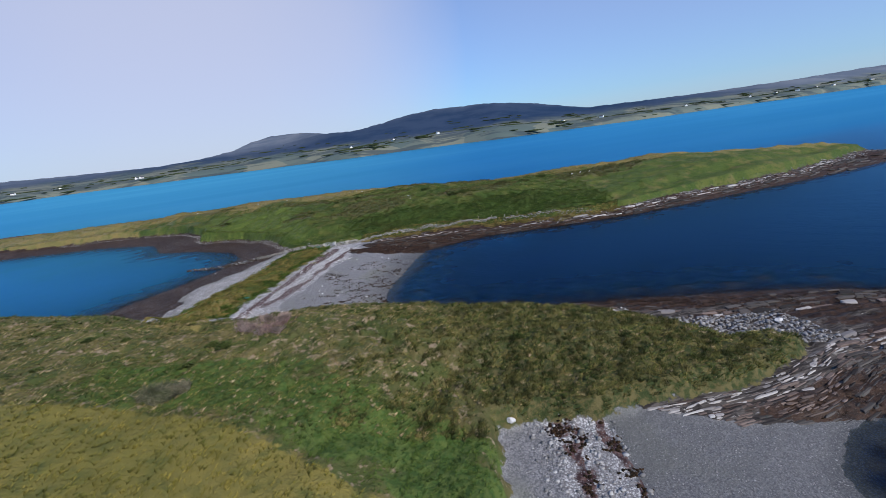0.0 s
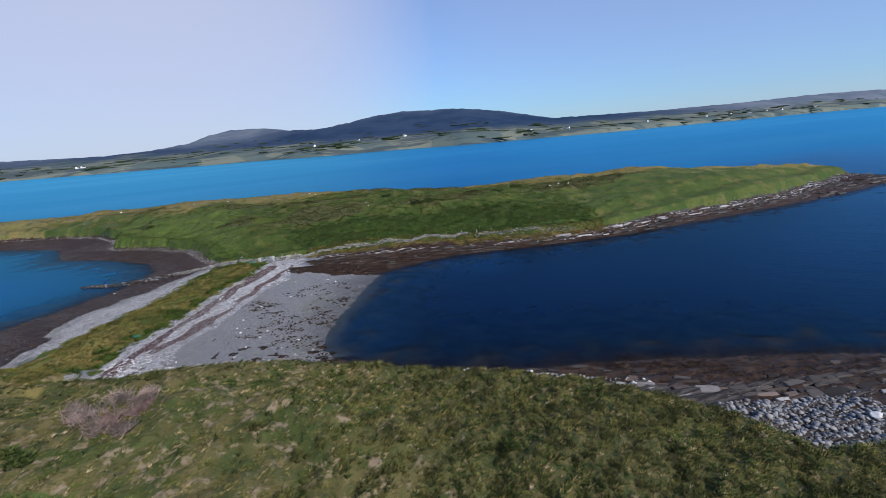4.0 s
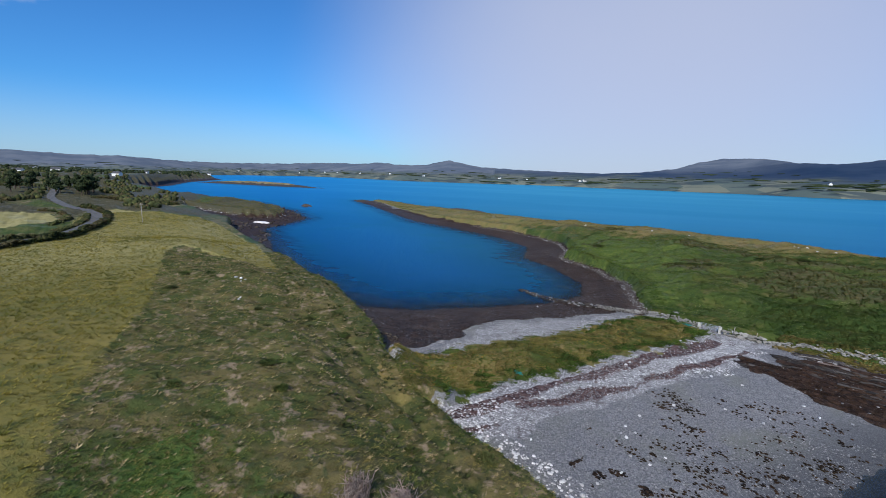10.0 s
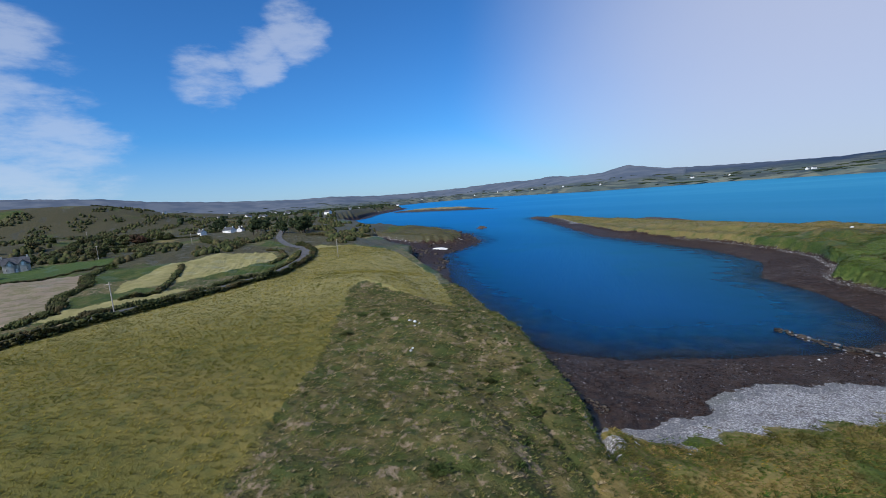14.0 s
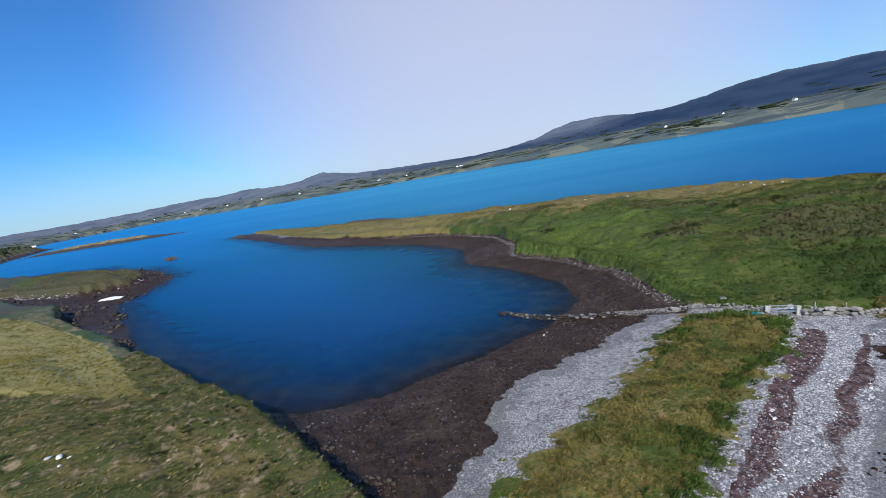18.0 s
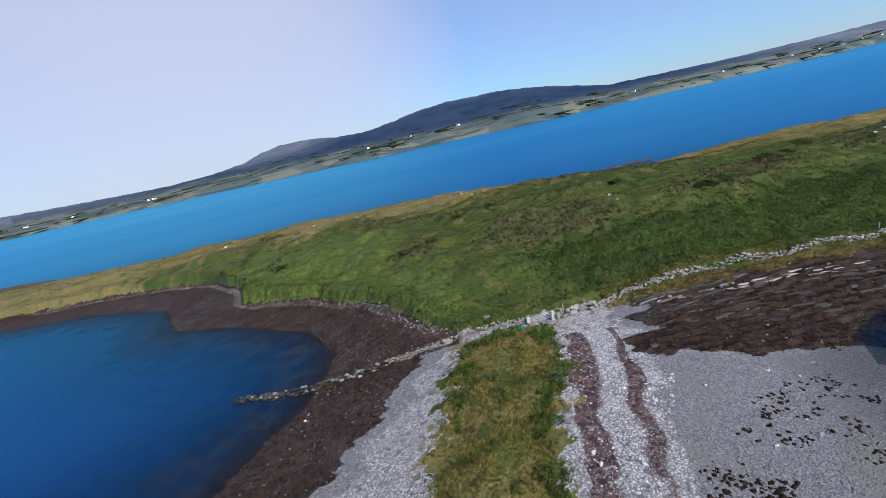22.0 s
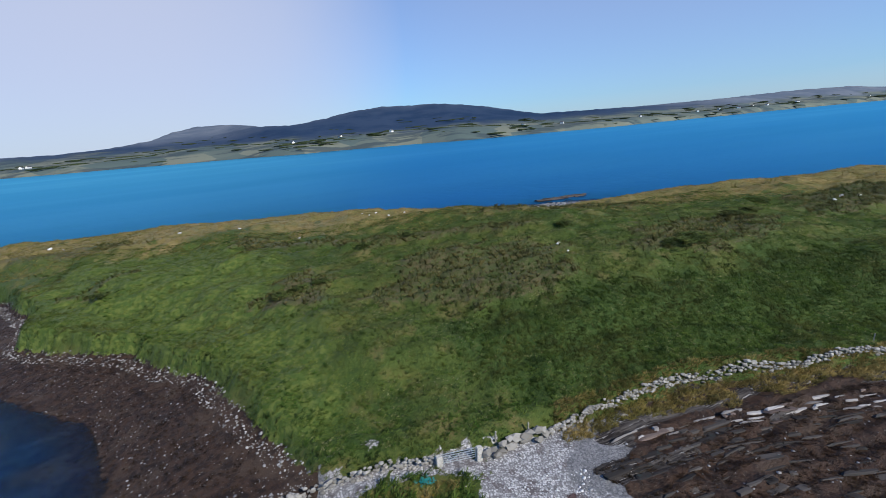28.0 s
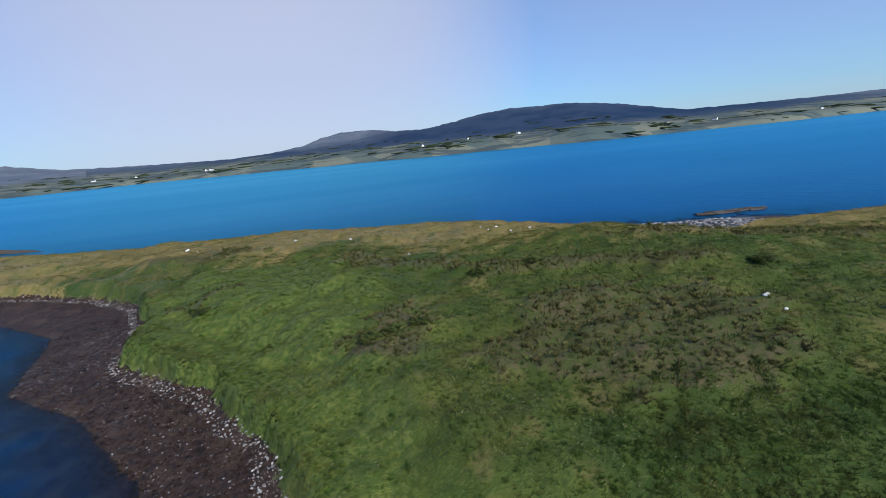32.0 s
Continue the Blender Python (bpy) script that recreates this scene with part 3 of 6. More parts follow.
weed_s = np.where((GX > -36) & (GY > 64) & (GY < 90), half(0.66 - tide, 0.4) * g["ledge"], 0)
weed_e = np.where((GX > 24) & (GY < 64) & (GY > 30), half(0.55 + 0.2 * wobble(GX * 0.25, GY - 0.2 * GX, 4, 38) - tide, 0.4) * g["ledge"], 0)
weed_far = np.where((GX > 95) | (GX < -225), half(np.where((GX < -225) & (GY < 190), 0.86, np.where(GX > 95, 0.42, 0.62)) + 0.25 * wobble(GX, GY, 14, 40) - tide, 0.4), 0)
layer(me, "weed", np.maximum.reduce([weed_w, weed_n, weed_s, weed_e, weed_far]) * 1.0)
layer(me, "ledge", g["ledge"])
layer(me, "wet", np.maximum(np.clip(1.0 - tide / 0.45, 0, 1), np.where((GX > 14) & (GY < 46), 0.64, 0)))
east_beach = (GX > -50) & (GX < -4) & (GY > 78) & (GY < 150)
sw_beach = (GX > 0) & (GX < 20) & (GY < 44)
pale = np.maximum(np.where(east_beach, half(5.5 + 1.2 * wobble(GX, GY, 9, 31) - np.abs(-g["neck"] - 4.0), 5) , 0), np.where((GX < -50) & (GX > -80) & (GY > 84) & (GY < 142), 0.62 * half(cove_shingle(GX, GY) - 2.0, 4.0), 0))
pale = np.maximum(pale, np.where(sw_beach, half(3.2 - np.abs(GX - 11.5), 3), 0))
layer(me, "pale", pale)
line1 = 2.0 - np.abs(-g["neck"] - 2.1 - 0.7 * wobble(GX, GY, 7, 32))
line2 = 0.9 - np.abs(-g["neck"] - 7.0 - 0.9 * wobble(GX, GY, 9, 33))
line3 = np.where(sw_beach, 0.75 - np.minimum(np.abs(GX - 10.2 - 1.0 * wobble(GX, GY, 6, 34)), np.abs(GX - 14.2 - 1.0 * wobble(GX, GY, 6, 35))), -9)
layer(me, "wrack", np.maximum(np.where(east_beach & (GX > -46 + 0.17 * (GY - 84)) & (GY < 140), half(np.maximum(line1, line2), 2.4) * (0.86 + 0.25 * wobble(GX, GY, 8, 39)), 0), half(line3, 1.6) * (0.85 + 0.2 * wobble(GX, GY, 3, 41))))
me.materials.append(ground_material())
ground = tagged(new("ground", me), "uneven green and heathy ground with shingle beaches and rock ledges", "ground", kind="structure")

wx = axis(-130, 80, 1.5, -5600, 5600, 0.05)
wy = axis(20, 200, 1.5, -3000, 5800, 0.05)
WX, WY = np.meshgrid(wx, wy)
wm = grid_mesh("water", wx, wy, np.zeros(WX.shape))
layer(wm, "depth", np.maximum(-survey(WX, WY)["z"], 0))
# mask of the east bay where the water colour is darkened for low reflection
layer(wm, "bay_dim", smooth(WX - 0.35 * (WY - 100) + 12 * wobble(WX, WY, 50, 91), -40, 10) * smooth(200 - WY + 0.5 * WX, 0, 60) * smooth(420 - WX, 0, 200))
wm.materials.append(water_material())
water = tagged(new("water", wm), "calm deep blue sea water with small ripples", "sea", kind="structure")

# ---------------------------------------------------------------- far shore and hills
HUB = (-20.0, 70.0)
# heading in degrees east of north, distance of the far waterline
FAR_SHORE = [(-142, 1900), (-110, 2000), (-95, 2400), (-86, 2300), (-75, 3200), (-68, 3300), (-62, 2600), (-55, 1950), (-48, 1800), (-40, 1750), (-30, 1500), (-20, 1350), (-10, 1270), (0, 1230), (10, 1230), (20, 1300), (30, 1480), (40, 1900), (50, 2700), (55.5, 3300), (57, 4100), (76, 4200)]
# heading, skyline above the horizon in degrees
SKYLINE = [(-142, 2.6), (-125, 3.35), (-116, 3.15), (-110, 2.75), (-106, 2.2), (-100, 1.7), (-95, 1.4), (-90, 1.2), (-86, 1.2), (-81, 0.85), (-76, 0.8), (-70, 0.9), (-67, 1.05), (-64, 1.15), (-61, 1.1), (-59, 1.35), (-56, 1.1), (-53, 1.15), (-51, 1.6), (-49.8, 1.78), (-48.5, 1.5), (-46, 1.05), (-42, 0.85), (-36, 0.65), (-31, 0.55), (-27, 0.75),
           (-23, 1.23), (-21, 1.9), (-18.5, 2.35), (-15, 2.32), (-12, 1.9), (-8.6, 1.8), (-5, 2.3), (-2, 2.85), (1.9, 3.18), (5, 3.05), (8, 3.05), (11, 2.75), (14, 2.3), (18, 1.45), (20.6, 0.9), (24, 0.86), (32, 0.75), (40, 0.8), (46, 0.95), (50, 0.85), (53, 0.45), (55.8, 0.03), (58.5, 0.02), (60.3, 0.16), (61.6, 0.30), (62.9, 0.45), (64.5, 0.28), (67, 0.34), (70, 0.18), (76, 0.05)]


def hill_material():
    m = Nodes("far_hill")
    lot = m.cells(0.011, "Color")
    patch = m.noise(0.006, 5, 0.6)
    # blue-green distance haze is part of the field and moorland colours
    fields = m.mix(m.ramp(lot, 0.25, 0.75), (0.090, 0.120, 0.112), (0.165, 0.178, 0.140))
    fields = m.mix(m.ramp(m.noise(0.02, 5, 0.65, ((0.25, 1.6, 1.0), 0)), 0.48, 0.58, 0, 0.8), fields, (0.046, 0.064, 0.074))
    hazy_moor = m.mix(m.ramp(patch, 0.38, 0.62), (0.017, 0.038, 0.080), (0.032, 0.054, 0.098))
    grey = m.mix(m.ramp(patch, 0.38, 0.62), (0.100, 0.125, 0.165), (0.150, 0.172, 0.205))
    # farther hills turn a paler blue-grey, aerial haze painted in
    hazy_moor = m.mix(m.ramp(m.layer("far"), 2000, 2700), hazy_moor, grey)
    color = m.mix(m.ramp(m.math("ADD", m.layer("lift"), m.math("MULTIPLY", m.math("SUBTRACT", patch, 0.5), 0.35)), 0.16, 0.30), fields, hazy_moor)
    return m.done(color, 0.95, m.noise(0.05, 4), 0.08, 4.0, 0.05)


def far_land():
    az = np.arange(-142, 76.01, 0.25)
    d0 = np.interp(az, *zip(*FAR_SHORE)) + 30 * wobble(az, az * 0, 16, 41)
    el = np.interp(az, *zip(*SKYLINE))
    el = el + 0.035 * wobble(az, az * 0, 1.1, 42) * np.minimum(1, el)
    steps = np.concatenate([np.linspace(0, 0.3, 16), np.linspace(0.34, 1.0, 22), np.array([1.12])])
    A, Sx = np.meshgrid(radians(1) * az, steps)
    ridge = np.minimum(d0 + 700 + 150 * el + 900 * np.exp(-((az + 18.5) / 5.0) ** 2) + 600 * (az < -44), 4600)
    D = d0 + (ridge - d0) * Sx
    topz = 32 + np.tan(radians(1) * el) * ridge
    prof = np.where(Sx <= 1, 0.02 + 0.16 * smooth(Sx, 0, 0.12) + 0.82 * smooth(Sx, 0.22, 1.0) ** 1.2, 0.6)
    prof = prof + 0.003 * wobble(A * 1800, Sx * 900, 260, 43) * smooth(Sx, 0.05, 0.3) * (Sx < 1)
    low = np.minimum(10 + 0 * topz, topz * 0.6)
    Z = np.where(Sx <= 0, -1.0, low * smooth(Sx, -0.01, 0.04) + np.maximum(topz - low, 0) * prof)
    X = HUB[0] + np.sin(A) * D
    Y = HUB[1] + np.cos(A) * D
    me = grid_mesh("far_shore", az, steps, Z)
    co = np.stack([X.ravel(), Y.ravel(), Z.ravel()], 1)
    me.vertices.foreach_set("co", co.ravel())
    layer(me, "lift", (Z / 170.0))
    # distance from the hub, sets how much haze the colour holds
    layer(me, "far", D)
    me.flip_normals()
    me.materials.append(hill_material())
    me.update()
    return tagged(new("far_shore_hills", me), "far shore with fields under dark moorland hills, haze painted into their colours", "hills", kind="structure"), co.reshape(len(steps), len(az), 3)


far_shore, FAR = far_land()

# ---------------------------------------------------------------- helpers for things
def part(name, me, material, parent, label="", m=None):
    ob = new(name, me)
    if material and not me.materials:
        me.materials.append(material)
    ob.parent = parent
    if m is not None:
        ob.matrix_basis = m
    return tagged(ob, label) if label else ob


def thing(name, label, category, m=None, group="", kind=""):
    ob = new(name)
    ob.empty_display_size = 0.2
    if m is not None:
        ob.matrix_basis = m
    return tagged(ob, label, category, group, kind)


def mesh(name, verts, faces, material=None, flat=True):
    me = bpy.data.meshes.new(name)
    me.from_pydata([tuple(v) for v in verts], [], [tuple(f) for f in faces])
    me.update()
    if not flat:
        me.polygons.foreach_set("use_smooth", np.ones(len(me.polygons), bool))
    if material:
        me.materials.append(material)
    return me


def bm_mesh(name, bm, material=None):
    me = bpy.data.meshes.new(name)
    bm.to_mesh(me)
    bm.free()
    if material:
        me.materials.append(material)
    return me


def box(name, size, material=None, bevel=0.0, base=False, jitter=0.0, seed=0):
    bm = bmesh.new()
    bmesh.ops.create_cube(bm, size=1.0)
    bmesh.ops.scale(bm, vec=size, verts=bm.verts)
    if base:
        bmesh.ops.translate(bm, vec=(0, 0, size[2] / 2), verts=bm.verts)
    if bevel:
        bmesh.ops.bevel(bm, geom=bm.edges[:], offset=bevel, segments=1, affect="EDGES")
    if jitter:
        rng = random.Random(seed)
        for v in bm.verts:
            v.co += Vector((rng.uniform(-1, 1), rng.uniform(-1, 1), rng.uniform(-1, 1))) * jitter
    return bm_mesh(name, bm, material)


def ico(sub=1):
    bm = bmesh.new()
    bmesh.ops.create_icosphere(bm, subdivisions=sub, radius=1.0)
    v = np.array([p.co[:] for p in bm.verts])
    f = np.array([[p.index for p in q.verts] for q in bm.faces])
    bm.free()
    return v, f


ICO1, ICO2 = ico(1), ico(2)


def stone_shape(seed, blocky=0.5, sub=2):
    v, f = ICO2 if sub == 2 else ICO1
    rng = np.random.RandomState(seed)
    v = v.copy()
    for _ in range(9):
        n = rng.normal(size=3)
        n /= np.linalg.norm(n)
        cut = rng.uniform(0.55, 0.9)
        d = v @ n
        v = v - np.outer(np.maximum(d - cut, 0) * (0.5 + blocky), n)
    v += rng.normal(size=v.shape) * 0.03
    return v, f


def scatter_mesh(name, template, places, sizes, turns, material, squash=1.0, lean=None, rng=None):
    """One mesh of many copies of a small shape. places: n x 3; sizes: n or n x 3; turns about z."""
    v, f = template
    n, k = len(places), len(v)
    sizes = np.asarray(sizes, float)
    sizes = np.repeat(sizes[:, None], 3, 1) if sizes.ndim == 1 else sizes
    p = v[None] * sizes[:, None]
    c, s = np.cos(turns)[:, None], np.sin(turns)[:, None]
    x = p[..., 0] * c - p[..., 1] * s
    y = p[..., 0] * s + p[..., 1] * c
    z = p[..., 2] * squash
    if lean is not None:
        x = x + z * lean[:, :1]
        y = y + z * lean[:, 1:2]
    co = np.stack([x, y, z], -1) + places[:, None]
    faces = (f[None] + (np.arange(n) * k)[:, None, None]).reshape(-1, f.shape[1])
    w = f.shape[1]
    me = bpy.data.meshes.new(name)
    me.vertices.add(n * k)
    me.vertices.foreach_set("co", co.astype(np.float32).ravel())
    me.loops.add(faces.size)
    me.loops.foreach_set("vertex_index", faces.ravel().astype(np.int32))
    me.polygons.add(len(faces))
    me.polygons.foreach_set("loop_start", (np.arange(len(faces)) * w).astype(np.int32))
    me.polygons.foreach_set("loop_total", np.full(len(faces), w, np.int32))
    me.update(calc_edges=True)
    me.materials.append(material)
    return me


def tuft(blades, seed, spread=0.6):
    """A tussock: blades that share their root, each bent outwards."""
    rng = np.random.RandomState(seed)
    v, f = [(0, 0, -0.05)], []
    for i in range(blades):
        a = 6.283 * (i + rng.uniform(-0.3, 0.3)) / blades
        r, h = spread * rng.uniform(0.5, 1.0), rng.uniform(0.6, 1.0)
        w = 0.22
        m = (math.cos(a) * r * 0.45, math.sin(a) * r * 0.45, h * 0.7)
        t = (math.cos(a + 0.2) * r, math.sin(a + 0.2) * r, h)
        l = (math.cos(a - w * 2) * r * 0.4, math.sin(a - w * 2) * r * 0.4, h * 0.45)
        k = len(v)
        v += [m, t, l]
        f += [(0, k, k + 2), (k, k + 1, k + 2)]
    return np.array(v), np.array(f)


def pick(n, x0, x1, y0, y1, test, seed):
    rng = np.random.RandomState(seed)
    x, y = rng.uniform(x0, x1, n), rng.uniform(y0, y1, n)
    g_ = ground_at(x, y)
    keep = test(x, y, g_)
    return np.stack([x, y, g_["z"]], 1)[keep], rng


def leaf_material(name, a, b, c, rough=0.75, thin=0.35, laid=None, low=0.54):
    m = Nodes(name)
    r = m.add("ShaderNodeNewGeometry").outputs["Random Per Island"]
    col = m.mix(m.ramp(r, 0.1, 0.9), a, b)
    col = m.mix(m.ramp(m.noise(0.12, 4, 0.6), 0.45, 0.65), col, c)
    col = m.mix(1.0, col, m.mix(m.ramp(m.noise(0.45, 4, 0.6, laid), 0.36, 0.64), (low, low * 1.08, low * 0.97), (1.26, 1.24, 1.10)), "MULTIPLY")
    mat = m.done(col, rough, None, spec=0.15)
    through_ = m.add("ShaderNodeBsdfTranslucent", Color=col)
    mix = m.add("ShaderNodeMixShader")
    mix.inputs[0].default_value = thin
    m.t.links.new(m.bsdf.outputs[0], mix.inputs[1])
    m.t.links.new(through_.outputs[0], mix.inputs[2])
    m.t.links.new(mix.outputs[0], m.t.nodes["Material Output"].inputs[0])
    return mat


def stone_material(name, lo, hi, dark=(0.08, 0.075, 0.07), scale=3.0):
    m = Nodes(name)
    r = m.add("ShaderNodeObjectInfo").outputs["Random"]
    isl = m.add("ShaderNodeNewGeometry").outputs["Random Per Island"]
    col = m.mix(m.math("FRACT", m.math("ADD", r, isl)), lo, hi)
    n = m.noise(scale, 5, 0.65)
    col = m.mix(m.ramp(n, 0.55, 0.72, 0, 0.7), col, dark)
    return m.done(col, 0.88, m.noise(scale * 4, 4), 0.6, 0.05, 0.2)


HEATH_LEAF = leaf_material("heath_grass", (0.098, 0.136, 0.030), (0.290, 0.250, 0.094), (0.205, 0.170, 0.064))
ROUGH_LEAF = leaf_material("rough_olive_grass", (0.060, 0.088, 0.020), (0.270, 0.222, 0.092), (0.120, 0.118, 0.038), low=0.45)
RUST_LEAF = leaf_material("dead_bracken", (0.420, 0.310, 0.190), (0.600, 0.470, 0.320), (0.380, 0.300, 0.160))
GREEN_LEAF = leaf_material("meadow_grass", (0.044, 0.096, 0.017), (0.128, 0.180, 0.042), (0.118, 0.132, 0.036), thin=0.45)
SILVER_LEAF = leaf_material("bleached_grass", (0.150, 0.185, 0.070), (0.340, 0.340, 0.180), (0.210, 0.200, 0.090))
FLOWER_LEAF = leaf_material("yellow_ragwort", (0.360, 0.250, 0.030), (0.480, 0.300, 0.055), (0.330, 0.250, 0.050))
FIELD_LEAF = leaf_material("hay_grass", (0.225, 0.196, 0.036), (0.400, 0.325, 0.090), (0.175, 0.172, 0.034), low=0.56)
RIPE_LEAF = leaf_material("ripe_hay", (0.300, 0.265, 0.105), (0.470, 0.410, 0.200), (0.280, 0.255, 0.100))
DEEP_LEAF = leaf_material("rank_grass", (0.036, 0.078, 0.013), (0.100, 0.148, 0.033), (0.084, 0.100, 0.027), thin=0.4)
CLOSE_LEAF = leaf_material("close_turf", (0.082, 0.132, 0.022), (0.165, 0.196, 0.044), (0.132, 0.150, 0.036), thin=0.4)
DRY_LEAF = leaf_material("dry_grass", (0.185, 0.142, 0.046), (0.380, 0.285, 0.120), (0.190, 0.165, 0.050))
LUSH_LEAF = leaf_material("lush_weeds", (0.056, 0.108, 0.020), (0.125, 0.175, 0.040), (0.085, 0.130, 0.028))
SCRUB_LEAF = leaf_material("scrub_leaves", (0.060, 0.092, 0.026), (0.115, 0.140, 0.044), (0.090, 0.100, 0.040))
ISLE_SCRUB = leaf_material("island_heather", (0.088, 0.102, 0.032), (0.185, 0.155, 0.062), (0.130, 0.115, 0.044))
HEDGE_LEAF = leaf_material("hedge_leaves", (0.052, 0.070, 0.028), (0.120, 0.130, 0.050), (0.130, 0.105, 0.056))
TREE_LEAF = leaf_material("tree_leaves", (0.030, 0.048, 0.024), (0.065, 0.085, 0.038), (0.050, 0.066, 0.032))
RUSSET_LEAF = leaf_material("russet_leaves", (0.075, 0.040, 0.028), (0.120, 0.065, 0.045), (0.060, 0.045, 0.028))
WEED = leaf_material("seaweed", (0.017, 0.010, 0.007), (0.062, 0.034, 0.020), (0.034, 0.022, 0.012), 0.5)
WRACK = leaf_material("maroon_wrack", (0.045, 0.024, 0.024), (0.150, 0.086, 0.074), (0.080, 0.038, 0.038), 0.7)
PALE_STONE = stone_material("pale_stone", (0.330, 0.325, 0.325), (0.720, 0.710, 0.700))
COVE_STONE = stone_material("cove_stone", (0.140, 0.138, 0.138), (0.390, 0.382, 0.374))
GREY_STONE = stone_material("grey_stone", (0.110, 0.108, 0.110), (0.300, 0.295, 0.295))
BED_ROCK = stone_material("bedded_rock", (0.022, 0.019, 0.018), (0.092, 0.082, 0.076), (0.025, 0.040, 0.038), 1.5)
DARK_ROCK = stone_material("dark_wet_rock", (0.030, 0.025, 0.022), (0.090, 0.075, 0.062), (0.015, 0.012, 0.010), 1.5)
WALL_STONE = stone_material("wall_stone", (0.170, 0.160, 0.142), (0.360, 0.342, 0.310), (0.120, 0.115, 0.100))
TWIG = leaf_material("dead_twigs", (0.230, 0.165, 0.165), (0.470, 0.375, 0.365), (0.260, 0.170, 0.175))

# ---------------------------------------------------------------- grass and scrub
T6 = [tuft(6, 1, 0.9), tuft(7, 2, 0.7), tuft(5, 3, 1.1)]


def sward(name, label, n, box_, test, size, material, seed, tall=0.8, shape=0):
    p, rng = pick(n, *box_, test, seed)
    s = rng.uniform(*size, len(p))
    sz = np.stack([s, s, s * tall * rng.uniform(0.6, 1.2, len(p))], 1)
    lean = rng.uniform(-0.3, 0.3, (len(p), 2)) + np.array([0.5, 0.2])
    me = scatter_mesh(name, T6[shape], p, sz, rng.uniform(0, 6.28, len(p)), material, lean=lean)
    return tagged(new(name, me), label, "grass", kind="stuff")


def on_heath(x, y, q):
    return (sdf(x, y, MAIN_TURF) > 0.3) & (q["field"] < 0.3) & (q["turf"] > 0.2)


def patchy(x, y, scale, seed, cut):
    return wobble(x, y, scale, seed) > cut


def north_slope(x, y):
    d = sdf(x, y, MAIN_TURF)
    return (d > 0.8) & (d < 13 + 5 * wobble(x, y, 12, 58)) & (y > 40)


def clear_of_ditch(x, y):
    return ditch(x, y) > 0.5


sward("heath_tussocks", "rough green and straw coloured heath grass in tussocks", 90000, (-150, 46, 36, 102), lambda x, y, q: on_heath(x, y, q) & clear_of_ditch(x, y), (0.20, 0.50), HEATH_LEAF, 1, 0.6)
sward("bracken_clumps", "dry pinkish bracken clumps among heath grass", 30000, (-150, 46, 36, 102),
      lambda x, y, q: on_heath(x, y, q) & patchy(x, y, 2.4, 51, 0.38) & clear_of_ditch(x, y), (0.28, 0.68), RUST_LEAF, 2, 0.7, 1)
sward("low_scrub", "low dark green scrub on the seaward slope of the heath", 26000, (-150, 46, 36, 102),
      lambda x, y, q: on_heath(x, y, q) & ((north_slope(x, y) & patchy(x, y, 3.5, 52, np.where(x > -12, -0.5, -0.1))) | patchy(x, y, 3.5, 52, np.where(x > -14, 0.1, 0.6))), (0.3, 0.75), SCRUB_LEAF, 3, 0.8, 1)
sward("east_heath_grass", "long olive and tan grass on the eastern heath", 30000, (-26, 46, 36, 77), lambda x, y, q: on_heath(x, y, q) & clear_of_ditch(x, y) & (x > -8 + 9 * wobble(x, y, 6, 89)) & patchy(x, y, 2.4, 92, -0.15), (0.30, 0.80), ROUGH_LEAF, 22, 0.9, 0)
sward("verge_grass", "lush green grass between the hay field and the heath", 16000, (-50, 6, 26, 64),
      lambda x, y, q: (q["turf"] > 0.3) & (q["field"] < -0.3) & (q["field"] > -12 + 3 * wobble(x, y, 6, 59)) & clear_of_ditch(x, y), (0.2, 0.5), LUSH_LEAF, 13, 0.6)
sward("field_grass", "long yellow-green hay grass laid over by wind", 120000, (-290, 2, -40, 100), lambda x, y, q: (q["field"] > 0.3), (0.30, 0.62), FIELD_LEAF, 4, 0.85, 1)
sward("ripe_hay", "pale ripe hay on the far side of the field", 30000, (-300, -90, -10, 102), lambda x, y, q: (q["field"] > 0.3) & (smooth(-x, 75, 190) > 0.5 + 0.3 * wobble(x, y, 14, 77)), (0.3, 0.65), RIPE_LEAF, 20, 0.36, 2)
sward("island_grass", "bright green island grass in small tufts", 62000, (-118, 62, 146, 235), lambda x, y, q: (q["turf"] > 0.3) & (isle_heath(x, y) < 0.5) & (sdf(x, y, ISLE_DEEP) < 5 * wobble(x, y, 3, 50)) & (sdf(x, y, ISLE_LAWN) < 3 * wobble(x, y, 14, 49)), (0.24, 0.60), GREEN_LEAF, 5, 0.62, 2)
sward("island_rank_grass", "deep green rank grass behind the island wall", 46000, (-40, 64, 145, 178), lambda x, y, q: (q["turf"] > 0.3) & (sdf(x, y, ISLE_DEEP) > 5 * wobble(x, y, 3, 50)), (0.26, 0.62), DEEP_LEAF, 15, 0.7, 0)
sward("island_close_turf", "short bright green turf above the cove", 34000, (-120, -44, 148, 234), lambda x, y, q: (q["turf"] > 0.3) & (sdf(x, y, ISLE_LAWN) > 3 * wobble(x, y, 14, 49) - 1) & (isle_heath(x, y) < 0.5), (0.18, 0.46), CLOSE_LEAF, 21, 0.6, 2)
sward("island_bleached_grass", "bleached tussocks flecking the island grass", 36000, (-75, 62, 146, 215), lambda x, y, q: (sdf(x, y, ISLAND_TURF) > 1.5) & patchy(x, y, 9, 60, -0.1) & ((sdf(x, y, ISLE_LAWN) < 0) | patchy(x, y, 1.7, 88, 0.3)), (0.14, 0.36), SILVER_LEAF, 17, 0.9)
